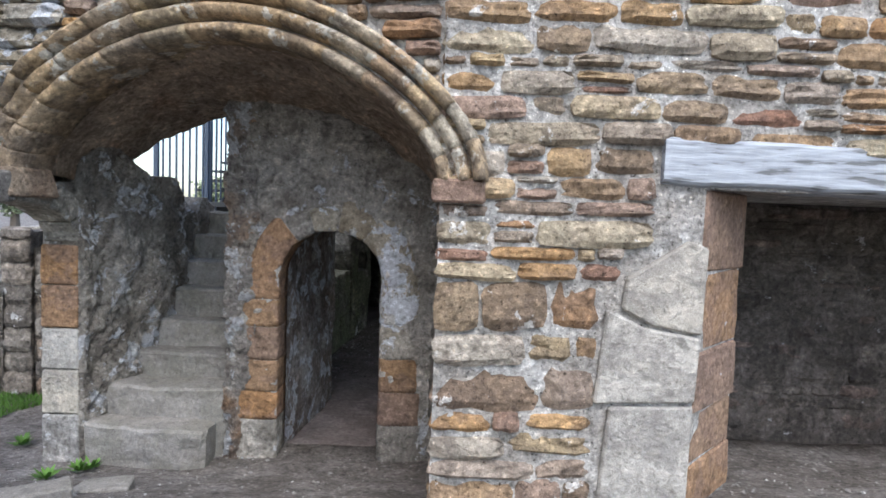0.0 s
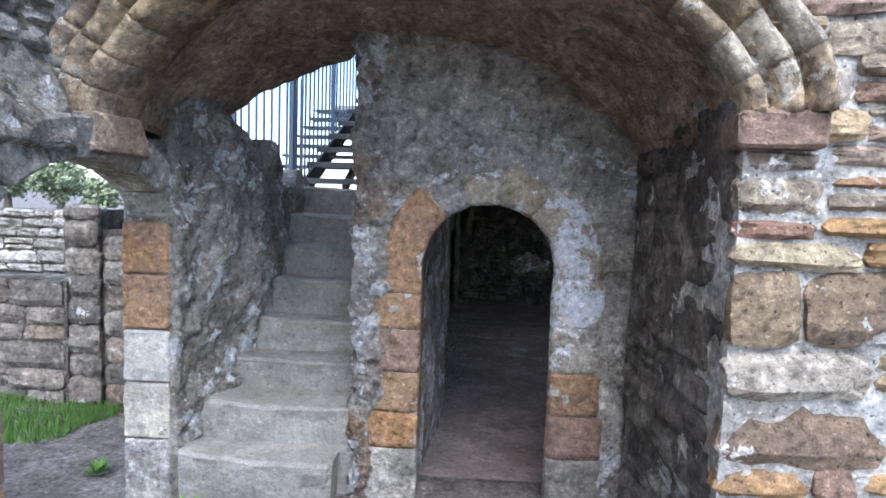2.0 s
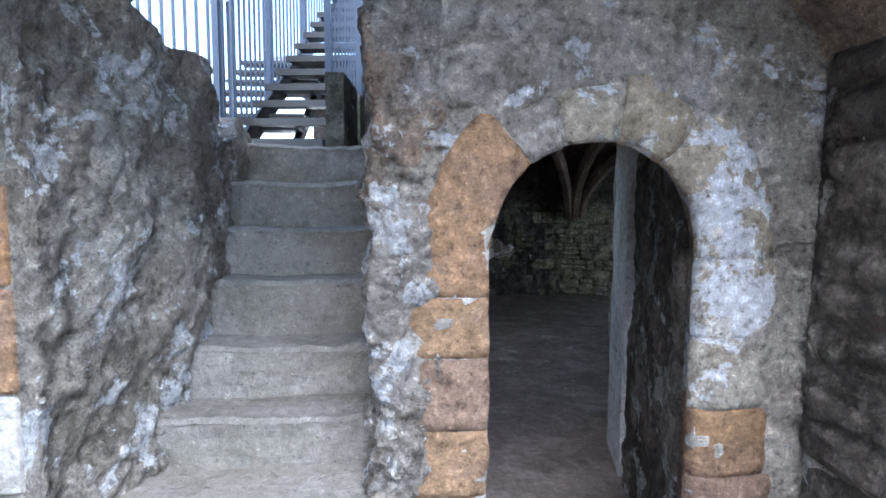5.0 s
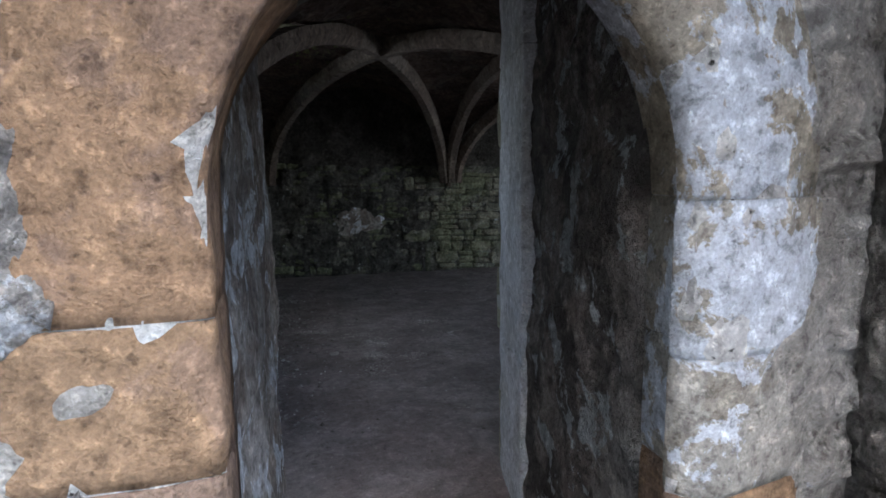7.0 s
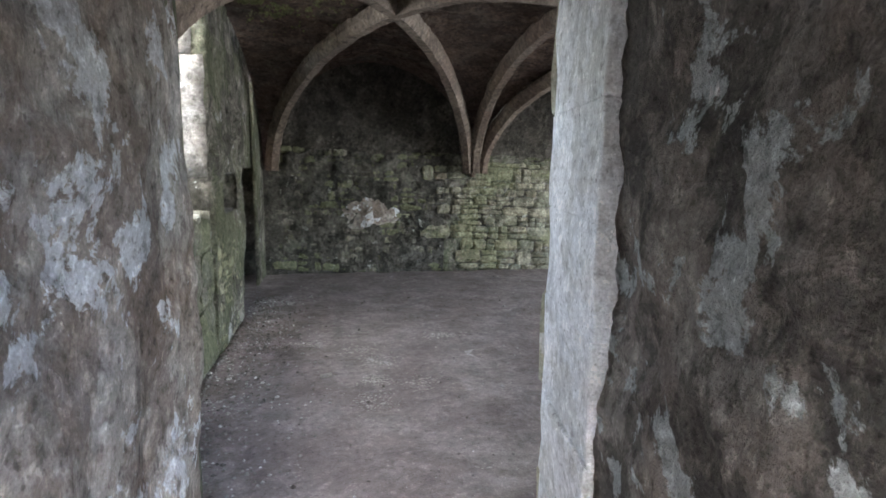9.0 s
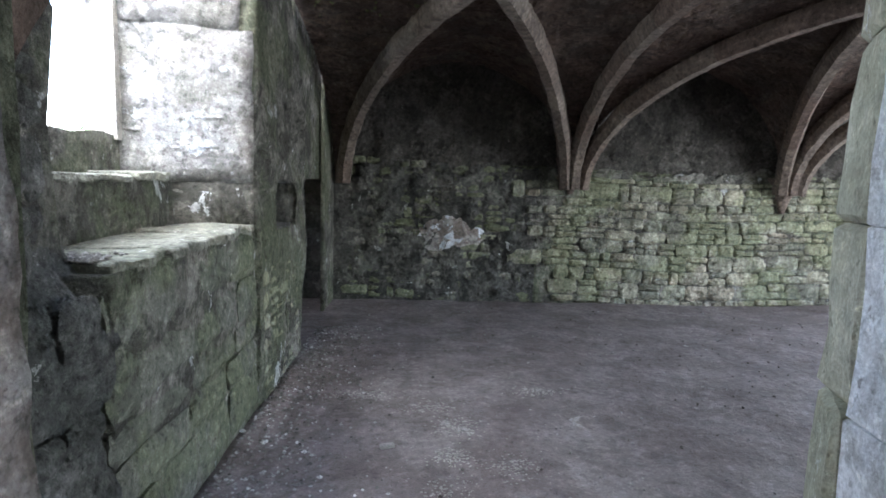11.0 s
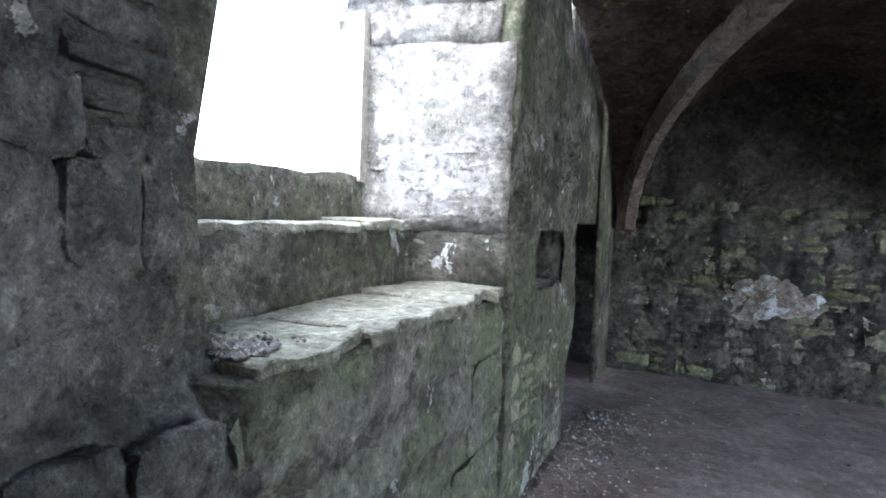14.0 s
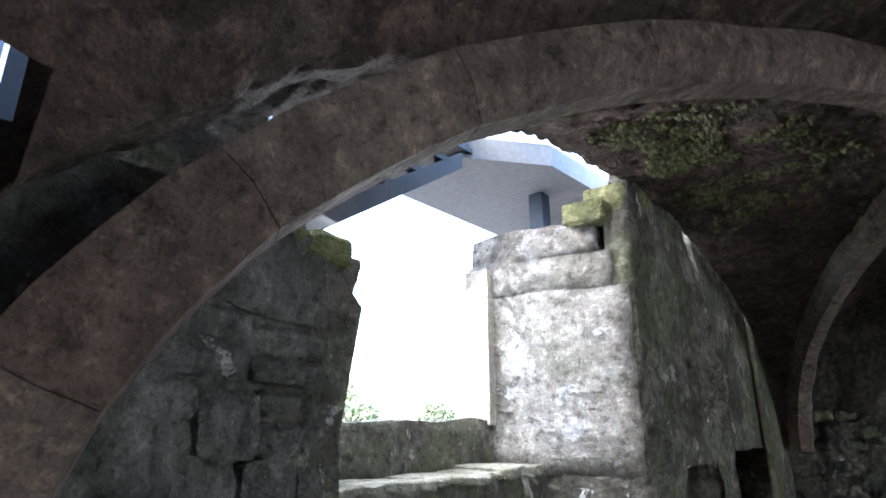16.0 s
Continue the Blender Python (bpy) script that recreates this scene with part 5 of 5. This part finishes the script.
# gravel along the wall foot and loose pebbles on the floor
bm = bmesh.new()
rnd = random.Random(5)
for i in range(2600):
    k = rnd.random()
    if k < 0.7:
        r, f = LW + abs(rnd.gauss(0, 0.28)) + 0.02, rnd.uniform(6.6, 10.6)
    else:
        r, f = rnd.uniform(-2.0, 4.0), rnd.uniform(6.2, 11.6)
    s = rnd.uniform(0.005, 0.014) * (1.6 if rnd.random() < 0.04 else 1)
    p = RM @ Vector((r, f, 0))
    z = FLOOR + rough((p.x, p.y, FLOOR), 0.014, 1.6, 23.0) + s * 0.4
    vs6 = [bm.verts.new((p.x + dx * s * rnd.uniform(.6, 1.3), p.y + dy * s * rnd.uniform(.6, 1.3), z + dz * s * 0.7)) for dx, dy, dz in ((1, 0, 0), (-1, 0, 0), (0, 1, 0), (0, -1, 0), (0, 0, 1), (0, 0, -1))]
    for a, b, c in ((0, 2, 4), (2, 1, 4), (1, 3, 4), (3, 0, 4), (2, 0, 5), (1, 2, 5), (3, 1, 5), (0, 3, 5)):
        bm.faces.new((vs6[a], vs6[b], vs6[c]))
tagged(part("gravel", bm, M_gravel), "loose grey gravel scattered along the wall foot", "gravel", kind="stuff")

# flat capping slabs on the sill and bench, mossy broken wall tops
for i, (r0, r1, f0, f1, z, h, m) in enumerate(((-2.72, -2.22, 7.1, 7.52, 0.57, 0.04, M_ledge), (-2.7, -2.21, 7.52, 8.12, 0.575, 0.04, M_ledge), (-2.68, -2.21, 8.12, 8.6, 0.58, 0.045, M_ledge), (-2.98, -2.64, 7.25, 7.72, 0.86, 0.04, M_ledge), (-2.98, -2.63, 7.72, 8.15, 0.865, 0.03, M_ledge), (-2.96, -2.62, 8.15, 8.48, 0.87, 0.045, M_ledge))):
    rs = random.Random(60 + i)
    edge = [(r1 + rs.uniform(-0.035, 0.02), f0 + (f1 - f0) * q / 7, z + h + rs.uniform(-0.012, 0.006)) for q in range(8)]
    block("sill_slab", m, wall_window, [(r0, f0 + 0.003, z + h)] + edge + [(r0, f1 - 0.003, z + h)], h, (0, 0, 1), "worn flat stone slab with a broken edge", 140 + i, 0.006, 0.012)
for i, (r, f, z, w, h) in enumerate(((-2.43, 6.78, 1.52, 0.2, 0.12), (-2.44, 6.98, 1.5, 0.16, 0.08), (-2.4, 8.66, 2.04, 0.22, 0.13), (-2.34, 8.8, 2.12, 0.22, 0.16), (-2.3, 8.92, 2.22, 0.2, 0.12))):
    block("loose_cap", M_moss, wall_window, [(r - w / 2, f - w / 2, z + h), (r + w / 2, f - w / 2, z + h * 0.9), (r + w / 2, f + w / 2, z + h), (r - w / 2, f + w / 2, z + h * 0.85)], h, (0, 0, 1), "mossy broken capping stone", 150 + i, 0.012, 0.02)
for i, (x, y, w, d, a) in enumerate(((-2.3, 3.05, 0.5, 0.2, 0.5), (-2.05, 3.4, 0.34, 0.2, 0.2))):
    st = thing("loose_stone", "flat grey slab of stone lying on the earth", "stone", "fallen stones")
    st.matrix_world = Matrix.Translation((x, y, ground_z(x, y) - 0.02)) @ Matrix.Rotation(a, 4, "Z")
    block("slab", M_step, st, [(-w / 2, -d / 2, 0.07), (w / 2, -d / 2 * 0.8, 0.075), (w / 2 * 0.9, d / 2, 0.07), (-w / 2 * 0.8, d / 2 * 0.9, 0.075)], 0.1, (0, 0, 1), "", 160 + i, 0.012, 0.012)
for i, (x, y) in enumerate(((-2.55, 3.95), (-2.5, 4.0), (-3.3, 4.4), (-2.62, 3.7))):
    weed = thing("weed", "small green weed growing at the wall foot", "plant", "weeds")
    weed.matrix_world = Matrix.Translation((x, y, ground_z(x, y)))
    bm = bmesh.new()
    rn = random.Random(500 + i)
    for _ in range(60):
        a, l, t = rn.uniform(0, 6.28), rn.uniform(0.03, 0.09), rn.uniform(0.3, 1.1)
        d = Vector((math.cos(a) * math.cos(t), math.sin(a) * math.cos(t), math.sin(t)))
        s = Vector((-math.sin(a), math.cos(a), 0)) * 0.012
        o = d * l * 0.4
        bm.faces.new([bm.verts.new(o), bm.verts.new(o + d * l * 0.5 + s), bm.verts.new(o + d * l), bm.verts.new(o + d * l * 0.5 - s)])
    part("leaves", bm, M_grass, weed)
# gravel and pebbles on the earth outside
bm = bmesh.new()
rnd = random.Random(8)
for i in range(5200):
    x, y = rnd.uniform(-3.6, 3.4), rnd.uniform(1.4, 4.5)
    if x > -0.05 and y > 3.0 and x < 1.5:
        continue
    s = rnd.uniform(0.004, 0.012) * (2.0 if rnd.random() < 0.03 else 1)
    z = ground_z(x, y) + rough((x, y, 0), 0.025, 1.3) + s * 0.3
    v6 = [bm.verts.new((x + dx * s * rnd.uniform(.6, 1.3), y + dy * s * rnd.uniform(.6, 1.3), z + dz * s * 0.6)) for dx, dy, dz in ((1, 0, 0), (-1, 0, 0), (0, 1, 0), (0, -1, 0), (0, 0, 1), (0, 0, -1))]
    for a, b, c in ((0, 2, 4), (2, 1, 4), (1, 3, 4), (3, 0, 4), (2, 0, 5), (1, 2, 5), (3, 1, 5), (0, 3, 5)):
        bm.faces.new((v6[a], v6[b], v6[c]))
tagged(part("pebbles", bm, M_gravel), "scattered grey pebbles on the trodden earth", "gravel", kind="stuff")

# worn patch of limewash left on the back wall
bm = bmesh.new()
nr2, na = 9, 40
cen = Vector((-0.9, F1 - 0.012, 0.3))
rows = []
for q in range(nr2 + 1):
    row = []
    for a in range(na):
        w = 2 * math.pi * a / na
        edge = 1 + 0.4 * noise.noise(Vector((math.cos(w) * 1.4, math.sin(w) * 1.4, 4.0))) + 0.08 * noise.noise(Vector((math.cos(w) * 6, math.sin(w) * 6, 9.0)))
        k = q / nr2 * edge
        p = cen + Vector((0.36 * k * math.cos(w), 0, 0.24 * k * math.sin(w)))
        row.append(bm.verts.new(p + Vector((0, 0.03 + 0.035 * (q / nr2) ** 2 + rough(p, 0.025, 5.0, 3), 0))))
    rows.append(row)
for ra, rb in zip(rows, rows[1:]):
    for a in range(na):
        bm.faces.new((ra[a], ra[(a + 1) % na], rb[(a + 1) % na], rb[a]))
bmesh.ops.recalc_face_normals(bm, faces=bm.faces[:])
part("limewash_patch", bm, M_plaster, wall_back, "flaking patch of old limewash", True)

# put-log sockets in the recess side: flat discs, the holes' shade in their colour
for y, z in ((4.0, 0.82), (3.86, 0.76)):
    bm = bmesh.new()
    bmesh.ops.create_cone(bm, cap_ends=True, segments=14, radius1=0.032, radius2=0.026, depth=0.012, matrix=Matrix.Translation((0.018, y, z)) @ Matrix.Rotation(radians(90), 4, "Y"))
    part("socket", bm, M_recessdark, wall_door, "small dark disc with the shade of a socket")

# crumbs of pale lime trodden into the cellar floor
bm = bmesh.new()
rnd = random.Random(17)
for cx, cy, sx, sy in ((-0.68, 8.95, 0.12, 0.05), (-0.26, 8.72, 0.1, 0.04), (-0.15, 8.44, 0.07, 0.07), (-0.22, 8.1, 0.06, 0.06), (0.07, 7.96, 0.07, 0.06), (0.5, 8.93, 0.08, 0.04), (-0.3, 7.75, 0.07, 0.08), (-0.9, 9.1, 0.3, 0.2), (-0.4, 8.4, 0.8, 0.8)):
    for _ in range(150):
        x, y = cx + rnd.gauss(0, sx), cy + rnd.gauss(0, sy)
        e = rnd.uniform(0.003, 0.008) * (1.2 if sx < 0.2 else 0.8)
        z = FLOOR + rough((x, y, FLOOR), 0.014, 1.6, 23.0) + 0.002
        ring = [bm.verts.new((x + e * rnd.uniform(0.6, 1.3) * math.cos(q * 1.257), y + e * rnd.uniform(0.6, 1.3) * math.sin(q * 1.257), z)) for q in range(5)]
        tip = bm.verts.new((x, y, z + e * 0.35))
        for q in range(5):
            bm.faces.new((ring[q], ring[(q + 1) % 5], tip))
tagged(part("lime_crumbs", bm, M_pale), "pale crumbs of lime trodden into the earth floor", "crumbs", kind="stuff")
chip = thing("stone_chip", "small pale chip of stone lying on the earth floor", "stone")
chip.matrix_world = Matrix.Translation((-0.562, 8.226, FLOOR)) @ Matrix.Rotation(0.4, 4, "Z")
block("chip", M_pale, chip, [(-0.04, -0.012, 0.022), (0.04, -0.015, 0.024), (0.042, 0.012, 0.02), (-0.038, 0.014, 0.024)], 0.024, (0, 0, 1), "", 190, 0.004, 0.004)

# moss on the vault beside the broken window head
bm = bmesh.new()
rnd = random.Random(23)
for _ in range(2600):
    r, f = R0 + abs(rnd.gauss(0.0, 0.35)) + 0.12, 8.75 + rnd.gauss(0, 0.4)
    if noise.noise(Vector((r * 4, f * 4, 3.0))) < -0.05:
        continue
    z = cell_z(r, f)
    z += rough((r, f, z), 0.03, 3.0, 31.0) - 0.004
    e = rnd.uniform(0.008, 0.026)
    ring = [bm.verts.new((r + e * rnd.uniform(0.5, 1.3) * math.cos(q * 1.047), f + e * rnd.uniform(0.5, 1.3) * math.sin(q * 1.047), z + 0.012)) for q in range(6)]
    tip = bm.verts.new((r, f, z - e * 0.5))
    for q in range(6):
        bm.faces.new((ring[(q + 1) % 6], ring[q], tip))
moss = part("moss", bm, M_moss)
moss.matrix_world = RM
tagged(moss, "yellow-green moss growing on the vault stones", "moss", kind="stuff")

# crumbled mortar at the end of the sill
bm = bmesh.new()
rnd = random.Random(29)
for _ in range(420):
    r, f = -2.3 - abs(rnd.gauss(0, 0.16)), 7.1 + abs(rnd.gauss(0, 0.09))
    e = rnd.uniform(0.004, 0.016)
    z = 0.612 + e * 0.4 + 0.02 * max(0.0, 7.25 - f)
    v6 = [bm.verts.new((r + dx * e * rnd.uniform(.6, 1.3), f + dy * e * rnd.uniform(.6, 1.3), z + dz * e * 0.7)) for dx, dy, dz in ((1, 0, 0), (-1, 0, 0), (0, 1, 0), (0, -1, 0), (0, 0, 1), (0, 0, -1))]
    for a, b, c in ((0, 2, 4), (2, 1, 4), (1, 3, 4), (3, 0, 4), (2, 0, 5), (1, 2, 5), (3, 1, 5), (0, 3, 5)):
        bm.faces.new((v6[a], v6[b], v6[c]))
crumbs = part("mortar_crumbs", bm, M_gravel)
crumbs.matrix_world = RM
tagged(crumbs, "crumbled mortar lying at the end of the window sill", "crumbs", kind="stuff")
